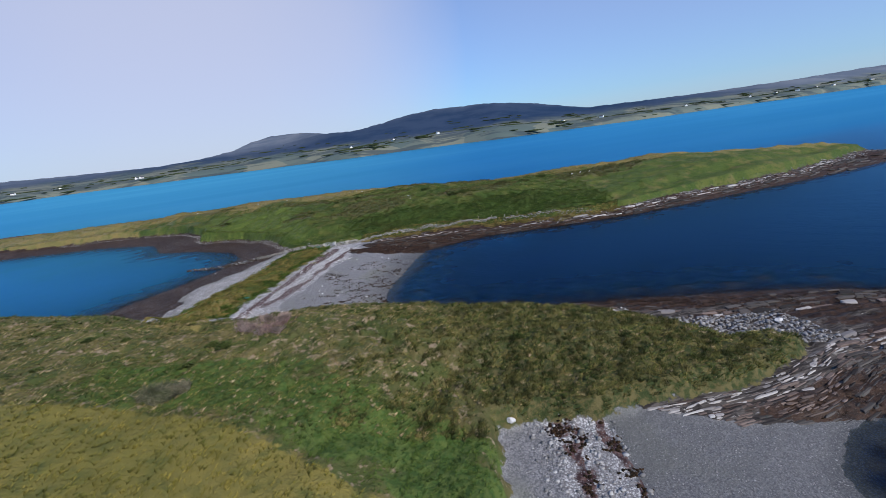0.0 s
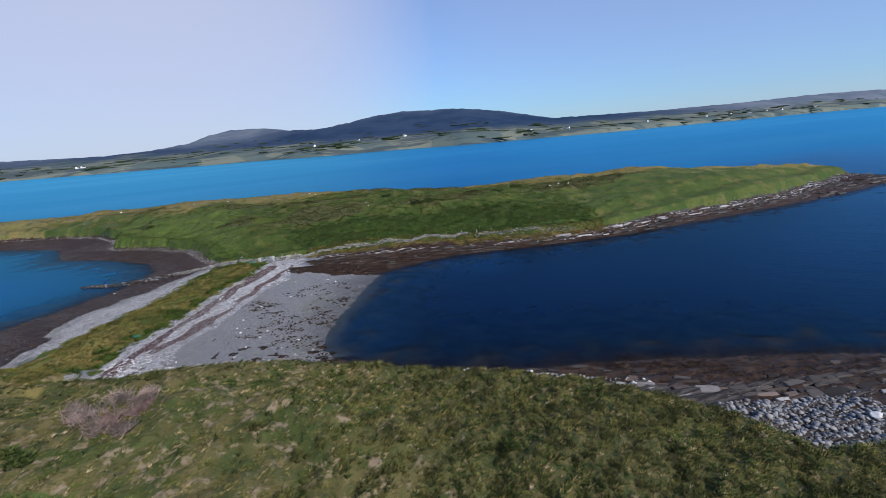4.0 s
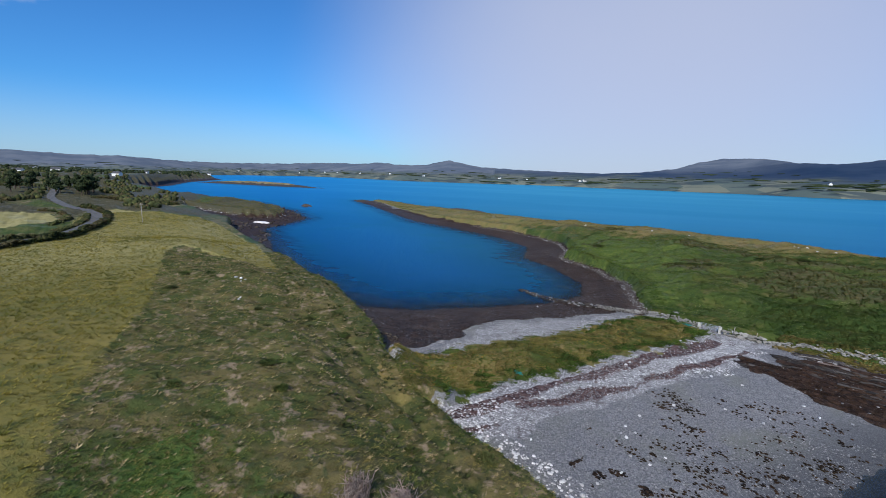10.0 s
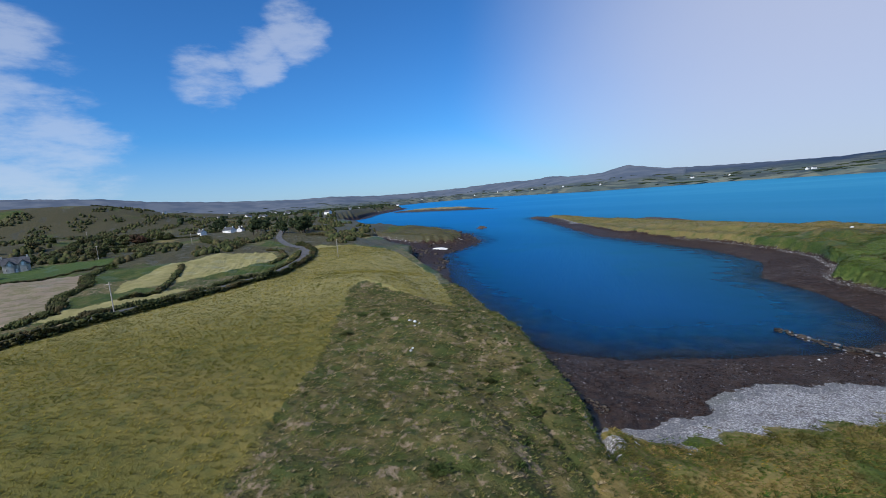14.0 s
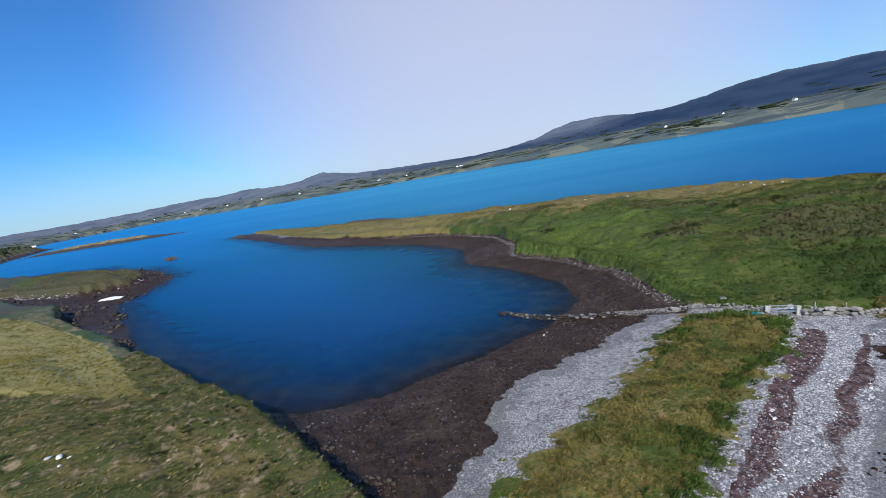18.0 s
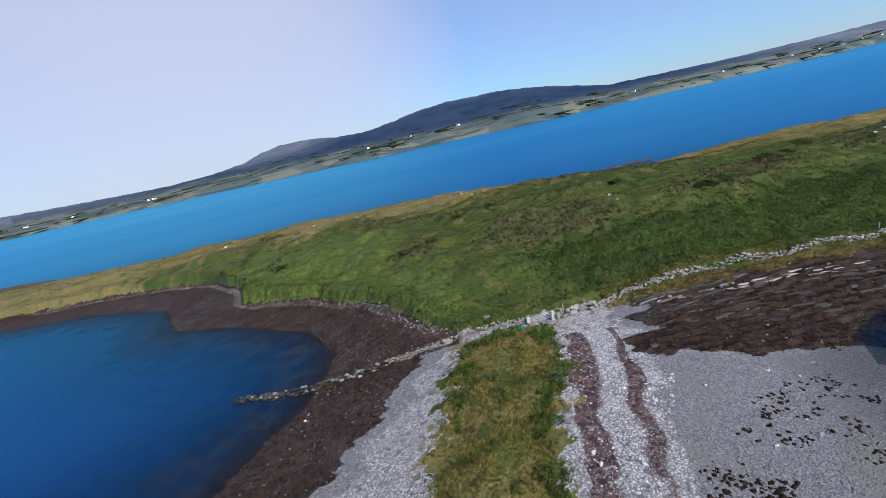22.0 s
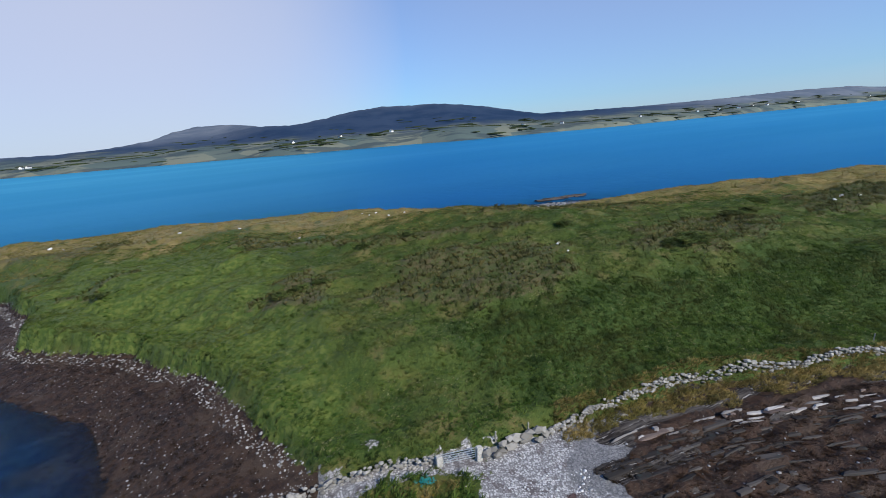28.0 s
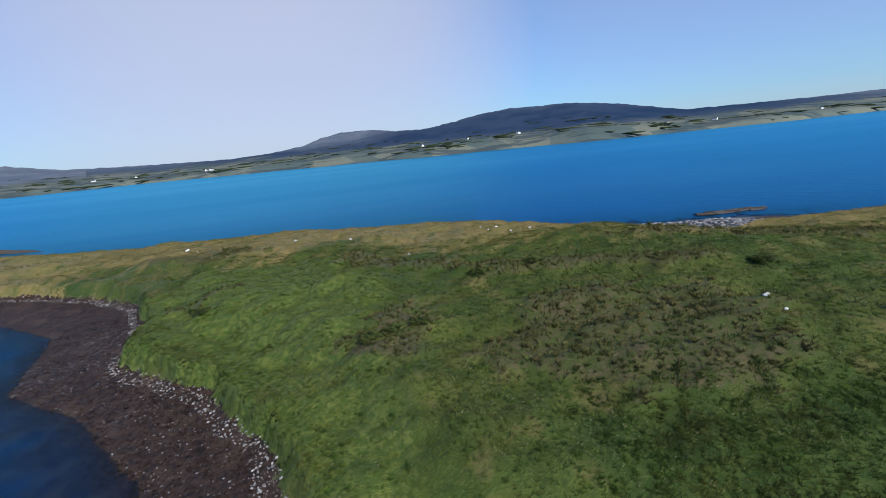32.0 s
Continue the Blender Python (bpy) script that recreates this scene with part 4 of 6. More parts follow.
# dark tufts stand for bank plants and for the shadow gaps under the turf
sward("bank_shade_scrub", "tangled growth along the lip of the cove bank, dark to stand for its shadow gaps", 30000, (-130, -44, 144, 236), lambda x, y, q: (q["turf"] > 0.0) & (q["turf"] < 1.5) & (sdf(x, y, ISLAND_TURF) > -1) & patchy(x, y, 3.0, 90, -0.2), (0.35, 0.85), SCRUB_LEAF, 23, 0.9, 1)
sward("west_island_grass", "rough green and straw coloured grass on the low west of the island", 26000, (-420, -112, 180, 305), lambda x, y, q: (sdf(x, y, ISLAND_TURF) > 0.5), (0.35, 0.85), HEATH_LEAF, 18, 0.7)
sward("island_scrub", "brown-green heathery scrub patches on the island", 34000, (-118, 130, 146, 262),
      lambda x, y, q: (sdf(x, y, ISLAND_TURF) > 1) & (isle_heath(x, y) > 0), (0.4, 0.95), ISLE_SCRUB, 6, 0.9, 1)
sward("island_dark_scrub", "dark green low bushes on the island", 13000, (-118, 130, 146, 262),
      lambda x, y, q: (sdf(x, y, ISLAND_TURF) > 1) & (isle_heath(x, y) > 1.6), (0.4, 0.95), SCRUB_LEAF, 16, 1.0, 1)
sward("island_dry_grass", "ochre dry grass along the north of the island", 40000, (-170, 120, 205, 285),
      lambda x, y, q: (sdf(x, y, ISLAND_TURF) > 0.5) & (y > 216 - 0.12 * x + 8 * wobble(x, y, 30, 23)), (0.3, 0.7), DRY_LEAF, 7, 0.6)
sward("neck_dry_grass", "ochre grass along the middle of the shingle neck", 26000, (-68, -35, 78, 146), lambda x, y, q: (q["neck"] > 1.2) & patchy(x, y, 6, 53, -0.35), (0.22, 0.55), DRY_LEAF, 8, 0.9)
sward("neck_flowers", "yellow flowering weeds on the shingle neck", 10000, (-68, -35, 78, 146), lambda x, y, q: (q["neck"] > 2.0) & patchy(x, y, 4, 70, 0.15), (0.12, 0.32), FLOWER_LEAF, 14, 0.9)
sward("neck_grass", "thin green grass on the shingle neck", 24000, (-68, -35, 78, 146), lambda x, y, q: (q["neck"] > 0.6 + 1.3 * wobble(x, y, 2.5, 71)), (0.18, 0.46), CLOSE_LEAF, 9, 0.8)
sward("neck_weeds", "lush green weeds along the top of the beach", 14000, (-56, -30, 84, 146),
      lambda x, y, q: (q["neck"] > 0.2) & (q["neck"] < 3.4 + 1.5 * wobble(x, y, 6, 54)) & (x > -52) & patchy(x, y, 5, 28, 0.0), (0.35, 0.95), LUSH_LEAF, 10, 1.0)
sward("bank_dry_grass", "ochre dry grass on the bank below the island wall", 30000, (-27, 62, 138, 153), lambda x, y, q: (q["turf"] > -2.4 + 1.2 * wobble(x, y, 6, 86)) & (q["turf"] < 1.6), (0.3, 0.65), DRY_LEAF, 12, 0.9)
sward("bank_grass", "long green grass hanging over the bank", 44000, (-114, -30, 60, 198), lambda x, y, q: (q["turf"] > 0.0) & (q["turf"] < 5) & (sdf(x, y, MAIN_TURF) < 2) & (q["neck"] < 0) & ~((x > -30) & (y > 130)), (0.3, 0.6), GREEN_LEAF, 11, 0.6)

BIG_TUFT = [tuft(15, 7, 1.0), tuft(17, 8, 0.85)]


def tussocks(name, label, n, box_, test, size, material, seed, tall=0.7):
    p, rng = pick(n, *box_, test, seed)
    s = rng.uniform(*size, len(p))
    sz = np.stack([s, s * rng.uniform(0.7, 1.0, len(p)), s * tall * rng.uniform(0.6, 1.3, len(p))], 1)
    me = scatter_mesh(name, BIG_TUFT[seed % 2], p, sz, rng.uniform(0, 6.28, len(p)), material, lean=rng.uniform(-0.2, 0.5, (len(p), 2)))
    return tagged(new(name, me), label, "scrub", kind="stuff")


tussocks("green_scrub", "rounded dark green scrub on the seaward slope", 9000, (-150, 44, 36, 102), lambda x, y, q: on_heath(x, y, q) & north_slope(x, y) & patchy(x, y, 4, 55, 0.35), (0.35, 0.85), SCRUB_LEAF, 31)
tussocks("straw_tussocks", "large straw coloured tussocks on the heath", 4000, (-150, 44, 36, 102), lambda x, y, q: on_heath(x, y, q) & patchy(x, y, 2.6, 56, 0.7), (0.3, 0.65), RUST_LEAF, 32)
tussocks("island_tussocks", "low green tussocks on the island", 12000, (-118, 80, 148, 235), lambda x, y, q: (sdf(x, y, ISLAND_TURF) > 0.6) & patchy(x, y, 7, 57, 0.0), (0.35, 0.8), GREEN_LEAF, 34, 0.32)
tussocks("island_heather", "brown-green heather on the island", 9000, (-118, 130, 148, 262), lambda x, y, q: (sdf(x, y, ISLAND_TURF) > 1) & (isle_heath(x, y) > 0.6), (0.5, 1.1), ISLE_SCRUB, 35, 0.7)

# ---------------------------------------------------------------- shore stones, weed
STONE_LOW = [stone_shape(s, 0.5, 1) for s in (1, 2, 3)]


def stones(name, label, n, box_, test, size, material, seed, flat=0.6, category="stones"):
    p, rng = pick(n, *box_, test, seed)
    s = size[0] * (size[1] / size[0]) ** (rng.uniform(0, 1, len(p)) ** 2.2)
    sz = np.stack([s * rng.uniform(0.7, 1.3, len(p)), s * rng.uniform(0.7, 1.3, len(p)), s * flat * rng.uniform(0.6, 1.2, len(p))], 1)
    p[:, 2] += sz[:, 2] * 0.25
    me = scatter_mesh(name, STONE_LOW[seed % 3], p, sz, rng.uniform(0, 6.28, len(p)), material)
    return tagged(new(name, me), label, category, kind="stuff")


def beach(x, y, q):
    return (q["dw"] > 0) & (q["turf"] < -0.1) & (q["ledge"] < 0.3)


stones("beach_cobbles", "pale rounded cobbles heaped along the top of the beach", 24000, (-50, -22, 80, 142),
       lambda x, y, q: beach(x, y, q) & (q["neck"] < -0.3) & (q["neck"] > -8.5 - 2 * wobble(x, y, 8, 61)) & (np.abs(-q["neck"] - 2.1 - 0.7 * wobble(x, y, 7, 32)) > 1.5 * (np.sin(x * 9.7 + y * 5.3) > -0.7)) & (np.abs(-q["neck"] - 7.0 - 0.9 * wobble(x, y, 9, 33)) > 0.6), (0.04, 0.19), PALE_STONE, 21)
stones("beach_pebbles", "grey pebbles and small stones scattered on the shingle", 19000, (-42, -6, 82, 132), lambda x, y, q: beach(x, y, q) & (y < 119 + 5 * wobble(x, y, 9, 84)), (0.05, 0.15), GREY_STONE, 22)
stones("cove_cobbles", "pale grey cobbles on the cove side of the neck", 20000, (-76, -52, 84, 146),
       lambda x, y, q: beach(x, y, q) & (cove_shingle(x, y) > 0), (0.04, 0.18), COVE_STONE, 23)
stones("cove_weed_stones", "weedy stones in the drained part of the cove", 16000, (-125, -50, 86, 206),
       lambda x, y, q: beach(x, y, q) & (q["up"] < 0.9) & patchy(x, y, 8, 85, -0.5), (0.05, 0.17), GREY_STONE, 24)
stones("bank_rubble", "pale broken stones at the foot of the island bank", 100000, (-200, -46, 140, 240),
       lambda x, y, q: (q["turf"] < 0.2) & (q["turf"] > -2.2) & (q["neck"] < -4) & (x < -47), (0.05, 0.24), COVE_STONE, 25)
stones("ledge_rubble", "loose pale stones under the island wall", 30000, (-34, 200, 126, 200),
       lambda x, y, q: (q["turf"] < -0.6) & (q["turf"] > -2.3 + 0.6 * wobble(x, y, 4, 74)), (0.05, 0.22), COVE_STONE, 26)
stones("ledge_weed_stones", "broken stones among weed below the ledge", 1300, (-30, 70, 122, 150),
       lambda x, y, q: (q["dw"] > 0) & (q["turf"] < -3.5) & (q["ledge"] > 0.5), (0.06, 0.22), GREY_STONE, 27)
stones("south_beach_cobbles", "pale flat cobbles and slabs on the south beach", 4200, (3, 20, 14, 44),
       lambda x, y, q: beach(x, y, q) & (np.abs(x - 11) < 4.5) & (np.abs(x - 10.2) > 0.7) & (np.abs(x - 14.2) > 0.7), (0.06, 0.40), COVE_STONE, 28, 0.3)
stones("south_beach_pebbles", "grey pebbles on the south beach", 9000, (5, 40, 12, 44), beach, (0.04, 0.12), GREY_STONE, 29)
stones("point_rubble", "bluish grey boulders heaped on the east point", 2600, (33, 50, 46, 60), lambda x, y, q: (q["turf"] < 0) & (q["dw"] > 4) & (y > 48), (0.12, 0.42), GREY_STONE, 30)
stones("south_shore_stones", "pale stones under the north edge of the heath", 9000, (-46, 36, 66, 90), lambda x, y, q: (q["turf"] < 0.2) & (q["turf"] > -4.5) & (q["dw"] > 0), (0.08, 0.32), PALE_STONE, 31)
stones("north_shore_slabs", "pale bare slabs on the north shore", 4200, (-26, 30, 246, 282), lambda x, y, q: (q["turf"] < 0.8) & (q["dw"] > 0) & (y > 242), (0.3, 1.2), GREY_STONE, 32, 0.35)


stones("west_point_rocks", "dark weedy rocks on the west point", 5000, (-440, -150, 94, 200), lambda x, y, q: (q["turf"] < -0.5) & (q["dw"] > -4) & ((x < -205) | (q["dw"] > 0)) & patchy(x, y, 9, 75, -0.2), (0.3, 1.7), DARK_ROCK, 33, 0.7)
stones("knob_rim_stones", "pale stones round the foot of the grassy knob", 9000, (-440, -285, 112, 178), lambda x, y, q: (np.abs(sdf(x, y, KNOB_TURF) + 0.8) < 1.4) & patchy(x, y, 14, 76, -0.3), (0.2, 0.6), PALE_STONE, 34, 0.5)
sward("knob_grass", "olive heath grass on the knob at the west point", 9000, (-460, -290, 112, 176), lambda x, y, q: sdf(x, y, KNOB_TURF) > 0.5, (0.5, 1.1), HEATH_LEAF, 19, 0.6)


stones("east_rim_stones", "pale broken rock along the foot of the island's east bank", 26000, (30, 205, 136, 216), lambda x, y, q: (q["turf"] < -0.3) & (q["turf"] > -4.5 + 1.2 * wobble(x, y, 9, 79)) & (q["dw"] > 1), (0.12, 0.55), COVE_STONE, 35, 0.5)


def weed_clumps(name, label, n, box_, test, size, seed, shape=None, material=WEED):
    p, rng = pick(n, *box_, test, seed)
    s = rng.uniform(*size, len(p))
    sz = np.stack([s, s * rng.uniform(0.5, 1.1, len(p)), s * 0.25], 1)
    me = scatter_mesh(name, shape or T6[1], p, sz, rng.uniform(0, 6.28, len(p)), material)
    return tagged(new(name, me), label, "seaweed", kind="stuff")


# row of dark rocks added to imitate the bank's shadowed north face
stones("cove_bank_rocks", "dark rocks standing in for the shaded foot of the heath bank in the cove", 16000, (-190, -60, 84, 118), lambda x, y, q: (q["turf"] < 0.1) & (q["turf"] > -3.2 + 1.0 * wobble(x, y, 5, 83)) & (q["dw"] > -1) & (sdf(x, y, NECK_TURF) < -5), (0.15, 0.6), DARK_ROCK, 36, 0.7)


def weed_clusters(name, label, centres, box_, test, spread, seed):
    """Seaweed in ragged clusters of small clumps."""
    c, rng = pick(centres, *box_, test, seed)
    p, s = [], []
    for x, y, _ in c:
        n = int(2 + 16 * rng.rand() ** 2.5)
        r = spread * (0.25 + 0.09 * n) * 0.5
        a = rng.normal(size=(n, 2)) * np.array([r * 1.5, r * 0.8])
        p.append(np.stack([x + a[:, 0] * 0.94 - a[:, 1] * 0.3, y + a[:, 0] * 0.3 + a[:, 1] * 0.94], 1))
        s.append(rng.uniform(0.10, 0.30, n))
    p, s = np.concatenate(p), np.concatenate(s)
    co = np.stack([p[:, 0], p[:, 1], ground_at(p[:, 0], p[:, 1])["z"] + 0.02], 1)
    sz = np.stack([s, s * rng.uniform(0.5, 1.1, len(s)), s * 0.35], 1)
    me = scatter_mesh(name, STONE_LOW[1], co, sz, rng.uniform(0, 6.28, len(s)), WEED)
    return tagged(new(name, me), label, "seaweed", kind="stuff")


weed_clusters("beach_weed", "dark seaweed patches on the grey beach", 800, (-34, -4, 82, 130),
              lambda x, y, q: beach(x, y, q) & patchy(x, y, 10, 69, -0.55 + 2.6 * np.abs(q["up"] - 0.26) + 0.9 * smooth(y, 112, 122)), 0.8, 41)
weed_clusters("south_wrack", "black wrack lines on the south beach", 420, (8.5, 16.5, 16, 43),
              lambda x, y, q: beach(x, y, q) & (np.minimum(np.abs(x - 10.2 - 0.9 * wobble(x, y, 6, 34)), np.abs(x - 14.2 - 0.9 * wobble(x, y, 6, 35))) < 0.45), 0.5, 48)
weed_clumps("near_water_weed", "brown wrack along the foot of the beach", 5000, (-30, -8, 82, 94),
            lambda x, y, q: (q["dw"] > -1) & (q["up"] < 0.75) & patchy(x, y, 3.0, 72, 0.35) & (y < 88 + 3 * wobble(x, y, 5, 73)), (0.15, 0.4), 47, STONE_LOW[2])
weed_clumps("cove_weed", "brown seaweed carpet on the cove floor", 22000, (-135, -56, 86, 212), lambda x, y, q: (q["dw"] > -5) & (q["turf"] < -1.5) & (x < -56) & ((y > 143) | (cove_shingle(x, y) < 0.4)) & (q["up"] < 0.86), (0.3, 0.8), 42)
weed_clumps("ledge_weed", "dark brown bladderwrack over the ledge", 22000, (-30, 75, 122, 148), lambda x, y, q: (q["dw"] > -2) & (q["turf"] < -3.0) & (q["up"] < 0.80) & (q["ledge"] > 0.4) & patchy(x * 0.3, y - 0.17 * x, 3, 64, -0.6), (0.3, 0.8), 43)
weed_clumps("south_weed", "dark wrack on the rocks below the heath", 9000, (-30, 40, 66, 90), lambda x, y, q: (q["dw"] > -2) & (q["turf"] < -1.2) & (q["ledge"] > 0.3) & (q["up"] < 0.75) & patchy(x, y, 4, 65, -0.4), (0.3, 0.7), 44)
weed_clumps("point_weed", "dark wrack along the east point", 9000, (24, 92, 30, 76), lambda x, y, q: (q["dw"] > -2) & (q["turf"] < -2) & (q["ledge"] > 0.5) & (q["up"] < 0.45) & patchy(x, y, 5, 66, -0.3), (0.4, 0.9), 45)
weed_clumps("wrack_line", "maroon wrack left in lines along the beach", 42000, (-48, 20, 12, 138),
            lambda x, y, q: beach(x, y, q) & ((x > -46 + 0.17 * (y - 84)) | (y < 44)) & patchy(x, y, 8, 39, -0.4) & ((np.abs(-q["neck"] - 2.0 - 0.7 * wobble(x, y, 7, 32)) < 1.6) | (np.abs(-q["neck"] - 7.0 - 0.9 * wobble(x, y, 9, 33)) < 0.6)
                                              | ((y < 44) & (np.minimum(np.abs(x - 10.2 - 0.5 * wobble(x, y, 5, 34)), np.abs(x - 14.2 - 0.5 * wobble(x, y, 5, 35))) < 0.5))), (0.14, 0.36), 46, None, WRACK)

# boulders that stand out, each its own
BOULDERS = [mesh("boulder", *stone_shape(s, 0.6, 2), PALE_STONE, True) for s in range(11, 17)]
DARKS = [mesh("boulder", *stone_shape(s, 0.6, 2), DARK_ROCK, True) for s in range(21, 24)]


def boulder(x, y, size, label, dark=False, seed=0, group="boulders on the shore"):
    size = size * 0.68
    rng = random.Random(seed * 7 + int(x * 13 + y * 5))
    ob = new("boulder", rng.choice(DARKS if dark else BOULDERS))
    ob.matrix_basis = Matrix.Translation((x, y, height(x, y) + size * 0.22)) @ Matrix.Rotation(rng.uniform(0, 6.28), 4, "Z") @ Matrix.Diagonal((size * rng.uniform(0.8, 1.3), size * rng.uniform(0.7, 1.0), size * rng.uniform(0.5, 0.75), 1))
    return tagged(ob, label, "boulder", group)


for x, y, s in ((-11, 183, 0.6), (-10.4, 180.4, 0.42), (-80, 240, 0.8), (-135, 251, 1.1), (-131, 250, 0.9), (-98, 246, 0.7), (-42, 241, 0.7), (-38.5, 237, 0.6), (-34, 238, 0.8), (-44, 239, 0.5), (-46, 243, 0.5), (-62, 226, 0.6), (62, 196, 0.9), (66, 198, 1.2), (70, 197, 0.8)):
    boulder(x, y, s, "white weathered boulder lying in the island grass", seed=1, group="white boulders in the grass")
for x, y, s in ((-103, 74, 0.7), (-102, 74.6, 0.5), (-104, 73.3, 0.6), (-101.2, 73.5, 0.4), (-90, 70, 0.5), (-91, 70.5, 0.4)):
    boulder(x, y, s, "pale boulder heaped on the heath", seed=2, group="stones on the heath")
boulder(5, 40.2, 0.9, "flat pale boulder at the edge of the heath", seed=3)
boulder(-37.8, 132.6, 0.7, "bright white boulder at the top of the beach", seed=3)
boulder(-72, 134, 0.45, "white stone lying in the shallow cove", seed=3)
rngb = random.Random(5)
for k in range(46):
    x = rngb.uniform(-40, -8)
    y = rngb.uniform(84, 126)
    if ground_at([x], [y])["dw"][0] < 1.5:
        continue
    boulder(x, y, rngb.uniform(0.25, 0.45), "grey stone lying on the shingle beach", seed=4)
for k in range(16):
    x = rngb.uniform(-30, 20)
    y = 83.5 - 0.24 * (x + 30) + rngb.uniform(-2.5, 0.5)
    if ground_at([x], [y])["dw"][0] < 0.3:
        continue
    boulder(x, y, rngb.uniform(0.5, 1.0), "dark weed covered rock by the water", True, seed=5, group="weedy rocks")
boulder(46, 55, 1.0, "white square boulder on the rubble", seed=6)
# ---------------------------------------------------------------- rock ledges, slab by slab
SLABS = [box("slab", (1, 1, 1), BED_ROCK, 0.16, jitter=0.10, seed=s) for s in range(6)]


def ledge(label, count, pick_place, seed, strike=9.6, meshes=SLABS, long_=(1.8, 7.0), wide=(0.12, 0.42), low=-0.1):
    rng = random.Random(seed)
    top = thing("rock_ledge", label, "rock ledge")
    for k in range(count):
        x, y = pick_place(rng)
        q = ground_at([x], [y])
        z = float(q["z"][0])
        if q["turf"][0] > -0.4:
            continue
        if z < 0.05 and low < 0:
            continue
        z = max(z, low)
        l, w = rng.uniform(*long_), rng.uniform(*wide)
        h = min(0.6, 0.7 * w) * rng.uniform(0.6, 1.1)
        m = pose(x, y, z + h * 0.04, rng.uniform(-14, -4), rng.uniform(-4, 4), strike + rng.uniform(-5, 5)) @ Matrix.Diagonal((l, w, h, 1))
        part("slab", rng.choice(meshes), None, top, m=m)
    return top


def along(pts, spread):
    def place(rng):
        i = rng.randrange(len(pts) - 1)
        s = rng.random()
        (ax, ay), (bx, by) = pts[i], pts[i + 1]
        n = Vector((ay - by, bx - ax)).normalized() * rng.uniform(*spread)
        return ax + (bx - ax) * s + n.x, ay + (by - ay) * s + n.y
    return place


RED_ROCK = stone_material("red_brown_rock", (0.060, 0.044, 0.038), (0.185, 0.142, 0.124), (0.040, 0.032, 0.030), 1.5)
LILAC_ROCK = stone_material("bleached_rock", (0.130, 0.120, 0.118), (0.460, 0.435, 0.420), (0.055, 0.048, 0.047), 1.2)
RED_SLABS = [box("slab", (1, 1, 1), RED_ROCK, 0.16, jitter=0.10, seed=s + 20) for s in range(3)]
LILAC_SLABS = [box("slab", (1, 1, 1), LILAC_ROCK, 0.16, jitter=0.10, seed=s + 30) for s in range(4)]


def beds(label, path, rows, spacing, side, seed, pale_to=2.5, red_to=0.0, gaps=0.15, thick=(0.16, 0.36), long_=(1.0, 4.2)):
    """Parallel beds of rock stepping down from a bank: bleached at the top, then bare, then dark. side -1: down to the right of the path."""
    rng = random.Random(seed)
    top = thing("rock_ledge", label, "rock ledge")
    px, py = np.array(path, float).T
    run = np.concatenate([[0], np.cumsum(np.hypot(np.diff(px), np.diff(py)))])
    for k in range(rows):
        at = rng.uniform(0, 2)
        while at < run[-1]:
            l = rng.uniform(*long_)
            mid = at + l / 2
            at += l * rng.uniform(0.9, 1.3)
            x, y = np.interp(mid, run, px), np.interp(mid, run, py)
            x2, y2 = np.interp(mid + 2, run, px), np.interp(mid + 2, run, py)
            x1, y1 = np.interp(mid - 2, run, px), np.interp(mid - 2, run, py)
            d = Vector((x2 - x1, y2 - y1)).normalized()
            off = (k + rng.uniform(-0.5, 0.5)) * spacing
            x, y = x - d.y * off * side, y + d.x * off * side
            q = ground_at([x], [y])
            z = float(q["z"][0])
            tone = off + 1.6 * float(wobble(np.array([x * 0.4]), np.array([y]), 5, seed))
            if q["turf"][0] > -0.1 or z < 0.06 or q["ledge"][0] < 0.45 or rng.random() < gaps + (0.35 if tone > red_to + pale_to + 3 else 0):
                continue
            kind = LILAC_SLABS if tone < pale_to and rng.random() < 0.75 else RED_SLABS if tone < pale_to + red_to else SLABS
            h = rng.uniform(*thick) * (1.5 if rng.random() < 0.15 else 1)
            m = pose(x, y, z - h * rng.uniform(0.0, 0.35), side * rng.uniform(3, 12), rng.uniform(-2, 2), math.degrees(math.atan2(d.y, d.x)) + rng.gauss(0, 3.5)) @ Matrix.Diagonal((l * 1.02, spacing * rng.choice((0.3, 0.45, 0.6, 0.8, 1.3)), h, 1))
            part("slab", rng.choice(kind), None, top, m=m)
    return top


beds("bleached and weed-dark rock beds stepping down beside the gate beach", [(-29, 143.2), (-20, 144.4), (-11, 145.6), (-2, 145)], 22, 0.55, -1, 1, 1.2, 0.0, 0.3, (0.14, 0.32), (0.5, 3.6))
beds("layered rock beds with dark weed under the ruined island wall", [(-2, 145), (12, 143.8), (28, 142.6), (40, 140.8)], 15, 0.55, -1, 2, 1.0, 0.0, 0.35, (0.14, 0.32), (0.5, 3.6))
beds("narrow pale and dark rock beds along the island's east shore", [(40, 142), (60, 144.6), (94, 155), (140, 168.4), (172, 184)], 6, 1.1, -1, 3, 1.4, 0.5, 0.2, (0.25, 0.6), (2.0, 6.0))
beds("bleached and red-brown layered rock beds on the east point", [(13, 38.8), (22, 39.6), (30, 40.8)], 18, 0.34, -1, 4, 1.6, 1.8, 0.08, (0.10, 0.26), (0.4, 2.6))
beds("pale edged layered rock beds round the tongue of turf", [(30, 40.8), (38, 42.8), (46, 47), (54, 49)], 26, 0.34, -1, 9, 2.0, 2.4, 0.10, (0.10, 0.26), (0.4, 2.8))
